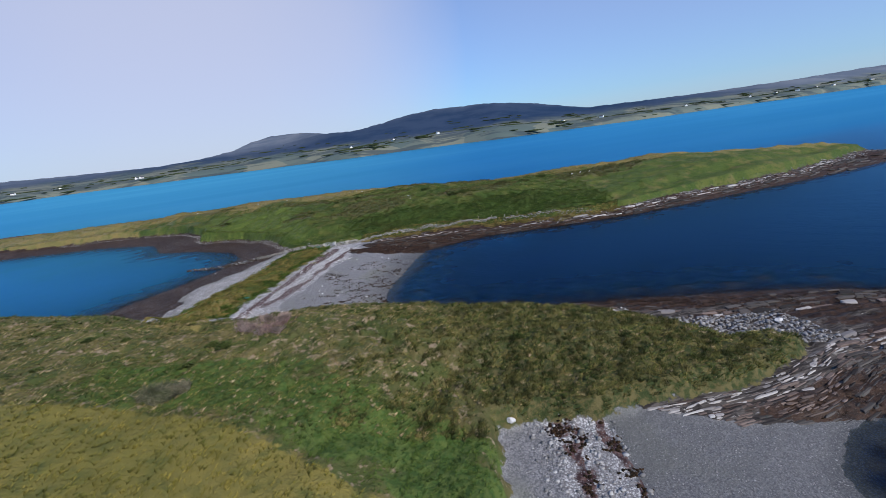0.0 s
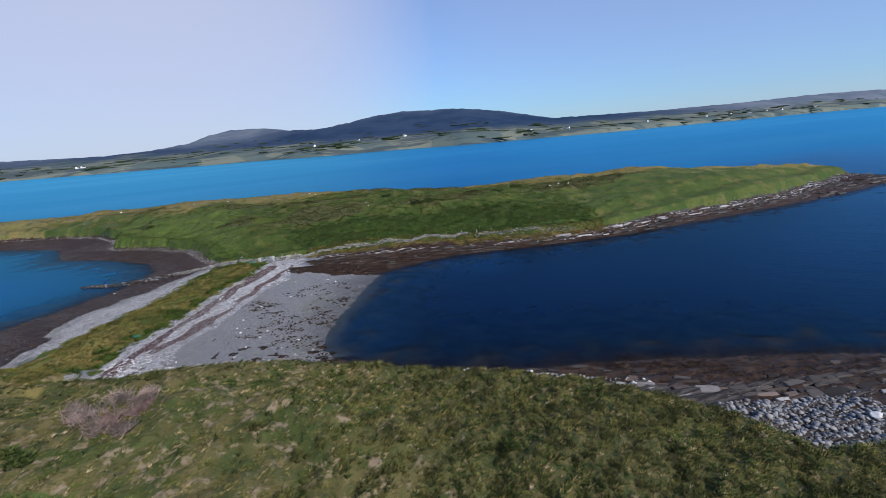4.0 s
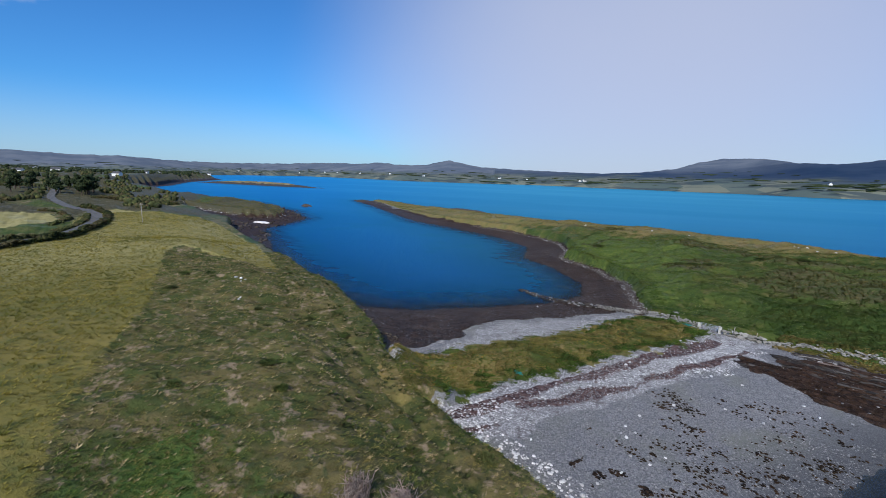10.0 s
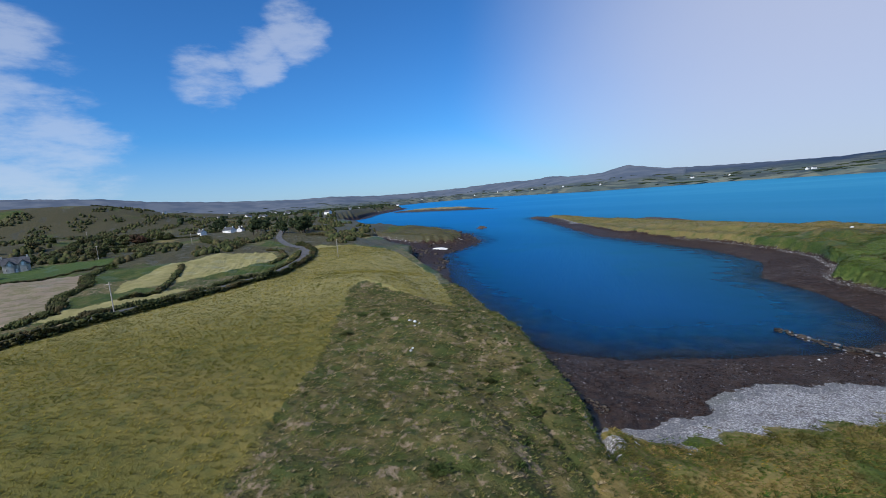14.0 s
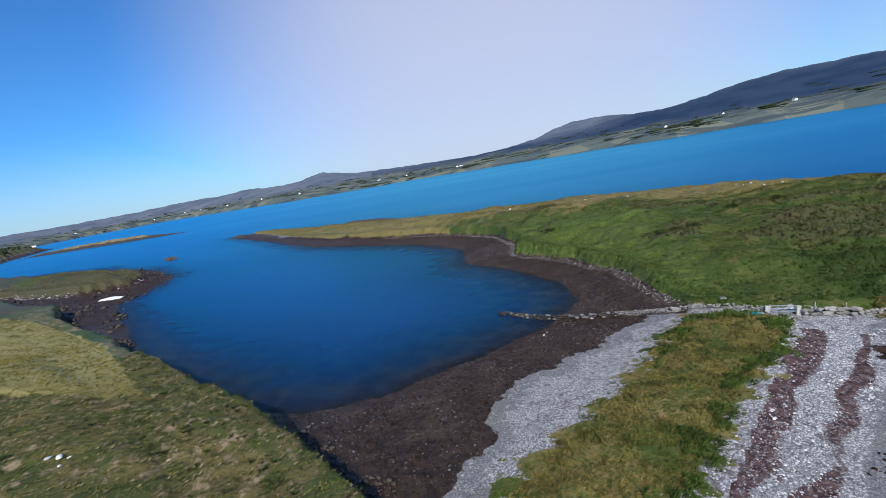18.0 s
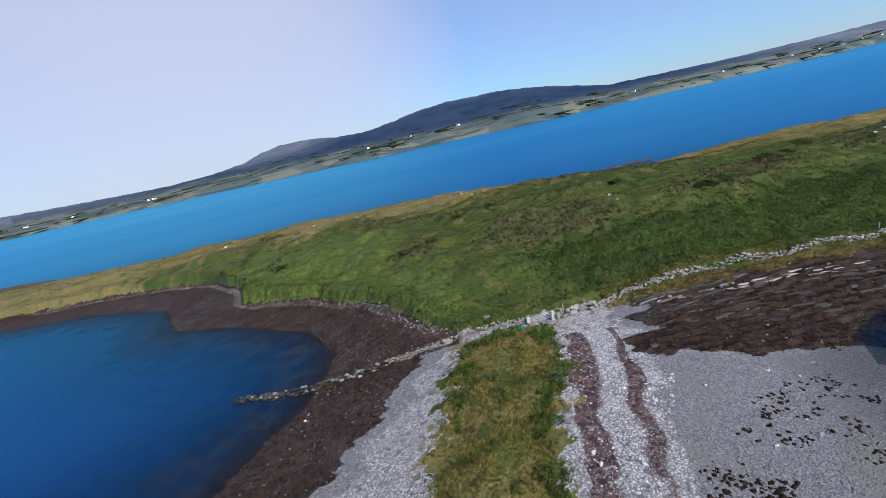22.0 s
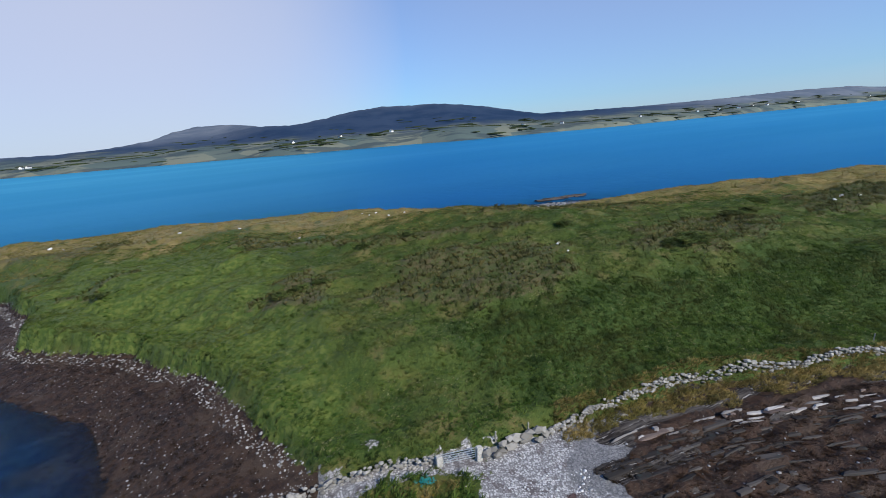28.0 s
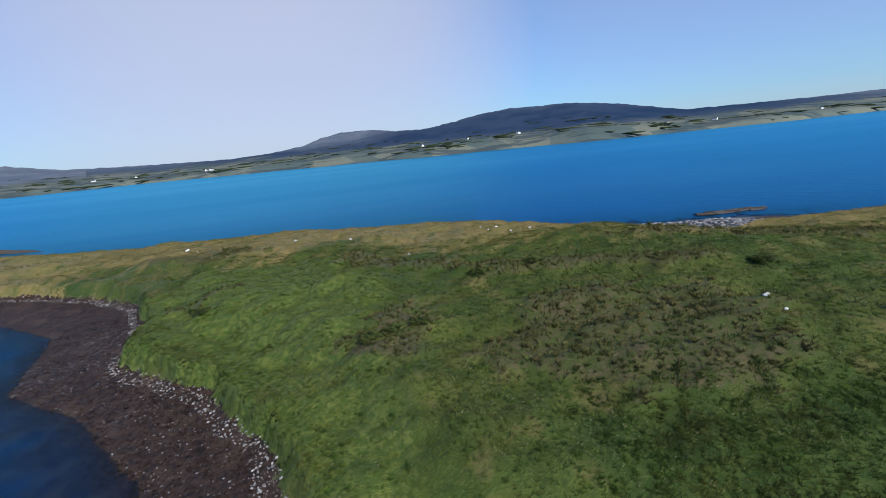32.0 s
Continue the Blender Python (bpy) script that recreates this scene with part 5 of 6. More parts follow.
beds("dark layered rock at the outer end of the east point", [(45, 48), (62, 52), (78, 54), (88, 55)], 14, 0.8, -1, 5, 1.2, 1.0, 0.2, (0.2, 0.5), (0.8, 4.0))
beds("dark broken rock beds on the north side of the east point", [(36, 60), (46, 60), (60, 60), (76, 58)], 8, 0.9, 1, 8, 0.2, 0.4, 0.3, (0.25, 0.6), (0.8, 3.5))
beds("weathered rock beds on the shore below the heath", [(-26, 80.6), (-8, 78), (10, 72.4), (26, 66), (36, 63)], 8, 0.8, 1, 6, 0.5, 0.5, 0.5, (0.2, 0.5), (0.6, 2.6))
ledge("rocks at the east tip of the island", 80, along([(150, 168), (190, 183), (206, 196), (194, 214)], (-5, 5)), 6, strike=20, long_=(2, 7), wide=(0.8, 2.0))
ledge("low reef of dark red rock off the north shore", 26, along([(26, 284), (46, 287)], (-2, 2)), 7, strike=8, long_=(3, 9), wide=(1, 2), low=0.2)

# ---------------------------------------------------------------- walls, gate, posts
WALL_STONES = [mesh("stone", *stone_shape(s, 0.9, 1), WALL_STONE, True) for s in range(31, 37)]


DARK_WALL = [mesh("stone", *stone_shape(s, 0.9, 1), DARK_ROCK if s != 43 else GREY_STONE, True) for s in range(41, 45)]


def dry_wall(label, pts, top_height, width, step, courses, seed, size=0.3, ruin=0.0, shapes=None):
    rng = random.Random(seed)
    w = thing("dry_stone_wall", label, "wall")
    for (ax, ay), (bx, by) in zip(pts, pts[1:]):
        n = max(1, int(math.hypot(bx - ax, by - ay) / step))
        ang = math.atan2(by - ay, bx - ax)
        for i in range(n):
            for c in range(courses):
                if rng.random() < ruin * (c + 1) / courses:
                    continue
                s = (i + rng.uniform(0.2, 0.8)) / n
                off = rng.uniform(-width, width) * (1 - 0.5 * c / courses)
                x, y = ax + (bx - ax) * s - math.sin(ang) * off, ay + (by - ay) * s + math.cos(ang) * off
                z = height(x, y)
                k = size * rng.uniform(0.75, 1.35)
                m = Matrix.Translation((x, y, z + top_height * (c + 0.45) / courses)) @ Matrix.Rotation(ang + rng.uniform(-0.4, 0.4), 4, "Z") @ Matrix.Diagonal((k * 1.35, k, max(0.8 * k, top_height / courses * 0.62), 1))
                part("stone", rng.choice(shapes or WALL_STONES), None, w, m=m)
    return w


dry_wall("low wall of large pale stone blocks beside the gate", [(-35.2, 145.0), (-32, 146.2), (-28.0, 146.8)], 1.1, 0.35, 0.75, 2, 1, 0.5)
dry_wall("tumbled dry stone wall along the island bank", [(-28, 147.0), (-21, 148.5), (-11, 150.4), (-1, 149.5), (12, 148.3), (20, 148.1)], 0.65, 0.26, 0.25, 3, 2, 0.20, 0.15)
dry_wall("ruined dry stone wall along the edge of the island grass", [(22, 147.6), (28, 147.0), (40, 144.6), (52, 145.8)], 0.6, 0.4, 0.32, 2, 3, 0.2, 0.25)
dry_wall("pale dry stone wall crossing the neck from the gate", [(-39.3, 145.2), (-44, 145.6), (-50, 144.6), (-57, 143.8), (-62, 143.6)], 0.85, 0.35, 0.36, 3, 4, 0.20, 0.12)
dry_wall("weed blackened stone spit running out into the cove", [(-62, 143.6), (-70, 142.2), (-78, 142.2), (-86, 143.4)], 0.85, 0.7, 0.42, 3, 5, 0.29, 0.15, DARK_WALL)

METAL = Nodes("galvanised_steel").done((0.52, 0.54, 0.54), 0.42, metal=0.75)
_wm = Nodes("weathered_wood")
POST_WOOD = _wm.done(_wm.mix(_wm.ramp(_wm.noise(9.0, 4, 0.6, ((1, 1, 0.1), 0)), 0.35, 0.65), (0.260, 0.235, 0.200), (0.420, 0.390, 0.345)), 0.85)
_cm = Nodes("rough_concrete")
CONCRETE = _cm.done(_cm.mix(_cm.ramp(_cm.noise(6.0, 4, 0.6), 0.4, 0.6), (0.360, 0.345, 0.310), (0.500, 0.480, 0.440)), 0.9, _cm.noise(20, 3), 0.4, 0.02)


def tube(name, a, b, r, material, sides=8):
    a, b = Vector(a), Vector(b)
    bm = bmesh.new()
    bmesh.ops.create_cone(bm, cap_ends=True, segments=sides, radius1=r, radius2=r, depth=(b - a).length)
    bmesh.ops.transform(bm, matrix=Matrix.Translation((a + b) / 2) @ (b - a).to_track_quat("Z", "Y").to_matrix().to_4x4(), verts=bm.verts)
    return bm_mesh(name, bm, material)


def field_gate(x, y, turn, width):
    z = height(x, y)
    gt = thing("field_gate", "closed galvanised steel field gate of five bars in the stone wall", "gate", pose(x, y, z + 0.05, 0, 0, turn))
    for k in range(5):
        h = 0.18 + 0.24 * k
        part("rail", tube("rail", (0, 0, h), (width, 0, h), 0.032, METAL), None, gt)
    for q in (0.0, width):
        part("stile", tube("stile", (q, 0, 0.12), (q, 0, 1.2), 0.036, METAL), None, gt)
    part("brace", tube("brace", (0.05, 0.03, 0.2), (width - 0.05, 0.03, 1.12), 0.024, METAL), None, gt)
    part("upright", tube("upright", (width / 2, 0.0, 0.15), (width / 2, 0.0, 1.16), 0.026, METAL), None, gt)
    return gt


field_gate(-39.0, 145.0, 2.0, 3.1)
for x, y, h, lab in ((-35.6, 145.1, 1.5, "squat grey concrete gate pillar at the end of the wall"), (-39.4, 145.0, 1.1, "short rough stone gate pillar beside the gate")):
    p = new("gate_pillar", box("gate_pillar", (0.55, 0.5, h), CONCRETE, 0.05, True, 0.02, 3))
    p.matrix_basis = pose(x, y, height(x, y) - 0.05, 0, 2, 12)
    tagged(p, lab, "pillar", "gate pillars")


def post(x, y, h=1.15, label="grey weathered wooden fence post", group="fence posts"):
    p = new("fence_post", box("fence_post", (0.13, 0.12, h), POST_WOOD, 0.015, True))
    p.matrix_basis = pose(x, y, height(x, y) - 0.08, 2, 3, (x * 37) % 40)
    return tagged(p, label, "post", group)


post(-33.6, 146.6, 1.3)
post(-30.0, 147.4, 1.3)
for k in range(4):
    post(14 + k * 4.5, 150.0, 1.1, "leaning wooden fence post above the island bank")

ROPE = Nodes("teal_net").done((0.020, 0.260, 0.240), 0.6)


def net_heap(x, y, r, seed):
    rng = np.random.RandomState(seed)
    n = 60
    p = np.stack([x + rng.normal(size=n) * r * 0.5, y + rng.normal(size=n) * r * 0.3, np.zeros(n)], 1)
    p[:, 2] = [height(a, b) + 0.1 + 0.15 * rng.rand() for a, b, _ in p]
    me = scatter_mesh("net_heap", T6[0], p, rng.uniform(0.18, 0.4, n), rng.uniform(0, 6, n), ROPE, 0.6)
    return tagged(new("net_heap", me), "heap of washed up teal fishing net", "net", "washed up net")


net_heap(-40.9, 143.0, 0.8, 1)
net_heap(-47.5, 98.5, 0.6, 2)


# ---------------------------------------------------------------- dead gorse and dark bushes on the heath
def twig_fan(seed, n, r, h):
    """Bare forked twigs rising from one root."""
    rng = np.random.RandomState(seed)
    v, f = [], []

    def stick(a, b, w):
        k = len(v)
        side = np.cross(b - a, [0.3, 0.2, 1.0])
        side = side / (np.linalg.norm(side) + 1e-6) * w
        up = np.cross(side, b - a)
        up = up / (np.linalg.norm(up) + 1e-6) * w
        v.extend([a + side, a - side * 0.6 + up, a - side * 0.6 - up, b])
        f.extend([(k, k + 1, k + 3), (k + 1, k + 2, k + 3), (k + 2, k, k + 3)])

    for _ in range(n):
        a = np.array([rng.normal() * r * 0.35, rng.normal() * r * 0.35, 0.0])
        ang = rng.uniform(0, 6.28)
        b = a + np.array([math.cos(ang) * r * rng.uniform(0.2, 0.7), math.sin(ang) * r * rng.uniform(0.2, 0.7), h * rng.uniform(0.4, 1.0)])
        stick(a, b, 0.05)
        for _ in range(4):
            m = a + (b - a) * rng.uniform(0.4, 0.9)
            stick(m, m + np.array([rng.normal() * 0.35, rng.normal() * 0.35, rng.uniform(0.1, 0.5)]), 0.032)
    return np.array(v), np.array(f)


def dead_gorse(x, y, r, h, seed, label):
    t = thing("dead_gorse", label, "bush", Matrix.Translation((x, y, height(x, y) - 0.05)), "dead gorse on the heath")
    part("brushwood", mesh("brushwood", *twig_fan(seed, int(75 * r), r, h), TWIG), None, t)
    return t


for x, y, r, h, s in ((-30.4, 61.4, 1.6, 1.3, 1), (-27.6, 59.4, 1.7, 1.2, 2), (-25.6, 61.6, 1.5, 1.1, 3), (-29.2, 64.2, 1.4, 1.3, 4), (-26.4, 64.2, 1.3, 1.0, 5), (-25.2, 58.0, 1.2, 0.7, 6)):
    dead_gorse(x, y, r, h, s, "bare pinkish grey dead gorse on the heath")
dead_gorse(-32.2, 62.6, 1.1, 2.2, 7, "bare pale forked dead gorse stems on the heath")

LEAFY = ico(1)


def leafy_mesh(seed, n=70):
    """A low bush of many leaning leaf tufts, denser at the foot."""
    rng = np.random.RandomState(seed)
    a, d = rng.uniform(0, 6.28, n), rng.uniform(0, 1, n) ** 0.6
    top = np.sqrt(np.maximum(1 - d ** 2, 0)) * rng.uniform(0.2, 0.9, n)
    p = np.stack([np.cos(a) * d * (0.8 + 0.2 * np.sin(3 * a + seed)), 0.85 * np.sin(a) * d, 0.55 * top - 0.35], 1)
    lean = np.stack([np.cos(a), np.sin(a)], 1) * d[:, None] * 0.5
    return scatter_mesh("foliage", BIG_TUFT[seed % 2], p, rng.uniform(0.22, 0.48, n), rng.uniform(0, 6.28, n), SCRUB_LEAF, lean=lean)


BUSH = [leafy_mesh(s) for s in (1, 2, 3)]
GREYBUSH = leaf_material("grey_gorse", (0.120, 0.122, 0.085), (0.270, 0.245, 0.190), (0.100, 0.120, 0.062))


def bush(x, y, r, h, label, seed=0, kinds=BUSH, group="bushes on the heath"):
    t = thing("bush", label, "bush", Matrix.Translation((x, y, height(x, y))), group)
    part("foliage", kinds[seed % len(kinds)], None, t, m=pose(0, 0, h * 0.35, 0, 0, seed * 57) @ Matrix.Diagonal((r, r, h, 1)))
    return t


for k, (x, y, r_) in enumerate(((-36.0, 45.6, 1.6), (-34.2, 44.8, 1.5), (-32.8, 45.8, 1.1))):
    gb = thing("bush", "grey-green twiggy gorse bush beside the hay field", "bush", Matrix.Translation((x, y, height(x, y) - 0.05)), "bushes on the heath")
    part("brushwood", mesh("brushwood", *twig_fan(30 + k, int(260 * r_), r_ * 1.1, 1.5), GREYBUSH), None, gb)
bush(-36, 47, 1.2, 1.0, "low dark gorse bush in the rough grass", 1)
rngh = random.Random(9)
for k in range(26):
    x, y = rngh.uniform(-118, 26), rngh.uniform(52, 84)
    if sdf(np.array([x]), np.array([y]), MAIN_TURF)[0] > 3 and sdf(np.array([x]), np.array([y]), FIELD)[0] < -3:
        bush(x, y, rngh.uniform(0.6, 1.5), rngh.uniform(0.5, 1.0), "low dark green bush in the heath grass", k)
for k, (x, y, r) in enumerate(((-59, 183, 2.2), (-56, 184.5, 2.0), (-53, 186, 1.6), (-45, 206, 2.2), (-36, 207, 1.8), (8, 176, 3.0), (12, 178, 3.0), (16, 177, 2.2), (30, 190, 3.0), (-95, 199, 2.0), (-20, 214, 1.6), (40, 196, 2.5), (50, 204, 2.6), (-4, 196, 2.0))):
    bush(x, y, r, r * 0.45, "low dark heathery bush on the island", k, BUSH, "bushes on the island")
# ---------------------------------------------------------------- lane, hedges, houses, trees inland
ROAD = [(-110, -42), (-126, -20), (-141, -3), (-166, 19), (-198, 40), (-232, 51), (-256, 55), (-282, 56), (-306, 52), (-330, 46), (-362, 40), (-430, 34), (-520, 40), (-640, 60)]


def ribbon(name, pts, width, lift, material, steps=6):
    v, f = [], []
    path = []
    for (ax, ay), (bx, by) in zip(pts, pts[1:]):
        path += [(ax + (bx - ax) * i / steps, ay + (by - ay) * i / steps) for i in range(steps)]
    path.append(pts[-1])
    px, py = np.array(path).T
    for _ in range(3):
        px[1:-1], py[1:-1] = (px[:-2] + 2 * px[1:-1] + px[2:]) / 4, (py[:-2] + 2 * py[1:-1] + py[2:]) / 4
    zz = ground_at(px, py)["z"]
    for i in range(len(px)):
        j, k = min(i + 1, len(px) - 1), max(i - 1, 0)
        n = Vector((py[k] - py[j], px[j] - px[k])).normalized() * width / 2
        for q in (-1, 1):
            v.append((px[i] + n.x * q, py[i] + n.y * q, zz[i] + lift))
        if i:
            a = 2 * i
            f.append((a - 2, a - 1, a + 1, a))
    me = mesh(name, v, f, material, False)
    return me


_a = Nodes("worn_asphalt")
ASPHALT = _a.done(_a.mix(_a.ramp(_a.noise(0.6, 4), 0.4, 0.6), (0.085, 0.085, 0.088), (0.140, 0.138, 0.135)), 0.9, _a.noise(30, 2), 0.3, 0.01)
tagged(new("road", ribbon("road", ROAD, 4.6, 0.35, ASPHALT)), "narrow grey country lane between hedges", "road", kind="structure")
_d = Nodes("gravel_drive")
DRIVE = _d.done(_d.mix(_d.ramp(_d.noise(0.8, 4), 0.4, 0.6), (0.190, 0.180, 0.165), (0.280, 0.265, 0.240)), 0.95)
tagged(new("driveway", ribbon("driveway", [(-228, -58), (-240, -66), (-252, -78)], 4, 0.3, DRIVE)), "grey gravel drive to the stone houses", "drive", kind="structure")


def hedge(pts, wide, tall, label, seed, material=HEDGE_LEAF):
    rng = np.random.RandomState(seed)
    p, s = [], []
    for (ax, ay), (bx, by) in zip(pts, pts[1:]):
        length = math.hypot(bx - ax, by - ay)
        n = int(length * min(34, 20 * wide ** 0.5))
        t = rng.uniform(0, 1, n)
        off = rng.normal(size=n) * wide * 0.35
        x = ax + (bx - ax) * t - (by - ay) / length * off
        y = ay + (by - ay) * t + (bx - ax) / length * off
        p.append(np.stack([x, y, rng.uniform(0.1, 1.0, n) * tall * (0.75 + 0.25 * wobble(x, y, 9, seed))], 1))
        s.append(rng.uniform(0.14, 0.40, n) * (1 + 0.12 * tall))
    p, s = np.concatenate(p), np.concatenate(s)
    p[:, 2] += ground_at(p[:, 0], p[:, 1])["z"]
    t = LEAFY[0] * (1 + 0.3 * np.random.RandomState(seed).normal(size=(len(LEAFY[0]), 1)))
    h = thing("hedge", label, "hedge", group="hedges")
    part("foliage", scatter_mesh("foliage", (t, LEAFY[1]), p, np.stack([s, s, s * 0.8], 1), rng.uniform(0, 6, len(s)), material), None, h)
    return h


hedge([(-107, -39), (-122, -17), (-137.5, 0), (-163.5, 22.5), (-196, 43.8), (-231, 54.8), (-256, 59), (-282, 60), (-307, 56), (-331, 50)], 1.9, 2.3, "dark hedge between the hay field and the lane", 1)
hedge([(-132, -24), (-144.5, -6), (-168.5, 15.5), (-200, 36.4), (-233, 47.2), (-256, 51.2), (-280, 52.2)], 1.4, 1.2, "low dark hedge beside the lane", 2)
hedge([(-154, -14), (-176, -14), (-200, -24), (-222, -24), (-246, -34), (-270, -36)], 2.6, 1.6, "overgrown dark hedge between the pastures", 3)
hedge([(-180, 0), (-188, 8), (-206, 6), (-228, 4), (-256, 0)], 1.6, 1.3, "dark hedge between two small fields", 4)
hedge([(-232, -96), (-244, -64), (-256, -56), (-284, -48), (-332, -46)], 1.2, 0.9, "dark wall-like hedge round the lawn", 5)
hedge([(-238, 40), (-262, 46), (-290, 42), (-303, 34)], 1.4, 1.2, "low hedge at the bend of the lane", 6)
for k, (a, b) in enumerate((((-300, -130), (-420, -118)), ((-330, -38), (-460, -78)), ((-420, -118), (-560, -130)), ((-360, -170), (-560, -190)), ((-380, 0), (-470, -30)), ((-330, 12), (-420, 4)), ((-600, 30), (-760, 70)), ((-350, 100), (-420, 60)))):
    mid = ((a[0] + b[0]) / 2 + 8 * math.sin(k), (a[1] + b[1]) / 2 + 10 * math.cos(k))
    hedge([a, mid, b], 5, 2.6, "wild dark hedgerow and scrub between fields", 20 + k)


rngl = random.Random(33)
for k in range(18):
    x, y = rngl.uniform(-900, -380), rngl.uniform(-420, -60)
    a = rngl.choice((0.15, 1.5)) + rngl.uniform(-0.3, 0.3)
    l = rngl.uniform(50, 110)
    hedge([(x, y), (x + l * 0.5 * math.cos(a) + rngl.uniform(-6, 6), y + l * 0.5 * math.sin(a)), (x + l * math.cos(a), y + l * math.sin(a))], 2.5, 2.2, "dark hedgerow on the hillside", 60 + k)


def trees_band(name, label, n, box_, test, size, material, seed):
    p, rng = pick(n, *box_, test, seed)
    s = rng.uniform(*size, len(p))
    p[:, 2] += s * 0.5
    t = LEAFY[0] * (1 + 0.3 * rng.normal(size=(len(LEAFY[0]), 1)))
    me = scatter_mesh(name, (t, LEAFY[1]), p, np.stack([s, s, s * rng.uniform(0.7, 1.2, len(p))], 1), rng.uniform(0, 6, len(p)), material)
    return tagged(new(name, me), label, "scrub", kind="stuff")


def inland_test(x, y, q):
    return (q["turf"] > 4) & (sdf(x, y, MAIN_TURF) > 4) & (x < -300) & (sdf(x, y, LAWN) < -2) & (sdf(x, y, FIELD) < -6) & (sdf(x, y, SECOND_FIELD) < -3)


trees_band("scrub_woods", "dark low scrub woodland over the hillside", 15000, (-1100, -300, -420, 120), lambda x, y, q: inland_test(x, y, q) & patchy(x * 0.5, y, 40, 71, 0.15) & (np.abs(y - 45) > 14) & (q["z"] < 60) & ~((x > -610) & (x < -420) & (y > -80) & (y < 20)), (0.8, 2.2), HEDGE_LEAF, 71)
trees_band("far_woods", "distant dark trees and thickets along the coast", 5000, (-2400, -700, -700, 500), lambda x, y, q: (q["turf"] > 6) & patchy(x * 0.5, y, 90, 72, 0.1) & (q["z"] < 30), (2.0, 5.0), TREE_LEAF, 72)

BARK = Nodes("bark").done((0.070, 0.055, 0.042), 0.9)


def tree_parts(seed, height_, crown, material, conifer=False):
    rng = np.random.RandomState(seed)
    bm = bmesh.new()
    bmesh.ops.create_cone(bm, cap_ends=True, segments=8, radius1=height_ * 0.035, radius2=height_ * 0.012, depth=height_ * 0.75)
    bmesh.ops.translate(bm, vec=(0, 0, height_ * 0.37), verts=bm.verts)
    for k in range(6):
        a, z = rng.uniform(0, 6.28), height_ * rng.uniform(0.3, 0.65)
        r = bmesh.ops.create_cone(bm, cap_ends=False, segments=5, radius1=height_ * 0.014, radius2=height_ * 0.004, depth=crown * 1.1)
        m = Matrix.Translation((math.cos(a) * crown * 0.4, math.sin(a) * crown * 0.4, z + crown * 0.25)) @ Vector((math.cos(a), math.sin(a), 0.7)).to_track_quat("Z", "Y").to_matrix().to_4x4()
        bmesh.ops.transform(bm, matrix=m, verts=r["verts"])
    trunk = bm_mesh("trunk", bm, BARK)
    n = 320
    d = rng.normal(size=(n, 3))
    d /= np.linalg.norm(d, axis=1)[:, None]
    p = d * rng.uniform(0.35, 1.0, n)[:, None] * np.array([crown, crown, height_ * 0.38])
    if conifer:
        taper = np.clip(1.15 - (p[:, 2] + height_ * 0.38) / (height_ * 0.9), 0.2, 1)
        p[:, :2] *= taper[:, None]
    p += np.stack([0.25 * crown * np.sin(p[:, 2] * 2 + seed), 0.25 * crown * np.cos(p[:, 2] * 1.7), 0 * p[:, 2]], 1)
    p[:, 2] += height_ * 0.6
    t = LEAFY[0] * (1 + 0.35 * rng.normal(size=(len(LEAFY[0]), 1)))
    crown_me = scatter_mesh("crown", (t, LEAFY[1]), p, crown * 0.17 * rng.uniform(0.6, 1.4, (n, 3)), rng.uniform(0, 6, n), material)
    return trunk, crown_me


TREES = {}


def tree(x, y, h, kind, label, seed):
    key = (kind, seed % 3)
    if key not in TREES:
        TREES[key] = tree_parts(seed % 3 + 5, 10.0, {"pine": 2.6, "broad": 4.2, "russet": 4.0}[kind], {"pine": TREE_LEAF, "broad": HEDGE_LEAF, "russet": RUSSET_LEAF}[kind], kind == "pine")
    t = thing("tree", label, "tree", Matrix.Translation((x, y, height(x, y) - 0.2)) @ Matrix.Rotation(seed * 1.3, 4, "Z") @ Matrix.Diagonal((h / 10, h / 10, h / 10, 1)), "trees inland")
    part("trunk", TREES[key][0], None, t)
    part("crown", TREES[key][1], None, t)
    return t


rngt = random.Random(4)
for k in range(26):
    tree(rngt.uniform(-520, -440), rngt.uniform(8, 66) if k % 3 else rngt.uniform(50, 62), rngt.uniform(10, 17), "pine", "tall dark conifer near the white cottages", k)
for k in range(14):
    tree(rngt.uniform(-760, -620), rngt.uniform(-70, 0), rngt.uniform(10, 16), "pine", "tall dark conifer on the hillside", k)
for k in range(30):
    tree(rngt.uniform(-520, -330), rngt.uniform(-170, -60), rngt.uniform(5, 9), "broad", "rounded dark green tree behind the houses", k)
tree(-455, -78, 11, "russet", "russet leaved tree on the hillside", 1)
tree(-449, -73, 9, "russet", "russet leaved tree on the hillside", 2)
bush(-183, -50, 3.0, 3.4, "round brown-green thorn bush in the dry pasture", 1, BUSH, "thorn bushes in the pasture")
bush(-271, -33, 3.2, 3.0, "dark thorn bush by the lawn wall", 2, BUSH, "thorn bushes in the pasture")


def paint(name, lo, hi):
    m = Nodes(name)
    return m.done(m.mix(m.ramp(m.noise(0.8, 4), 0.35, 0.65), lo, hi), 0.85)


WHITE = paint("white_render", (0.70, 0.69, 0.66), (0.82, 0.81, 0.79))
STONEWORK = paint("grey_stonework", (0.340, 0.325, 0.300), (0.480, 0.460, 0.425))
SLATE = paint("slate", (0.055, 0.058, 0.066), (0.100, 0.102, 0.110))
PANE = Nodes("window_glass").done((0.020, 0.024, 0.030), 0.08, spec=0.6)
FRAME = paint("white_frame", (0.72, 0.72, 0.70), (0.80, 0.80, 0.78))


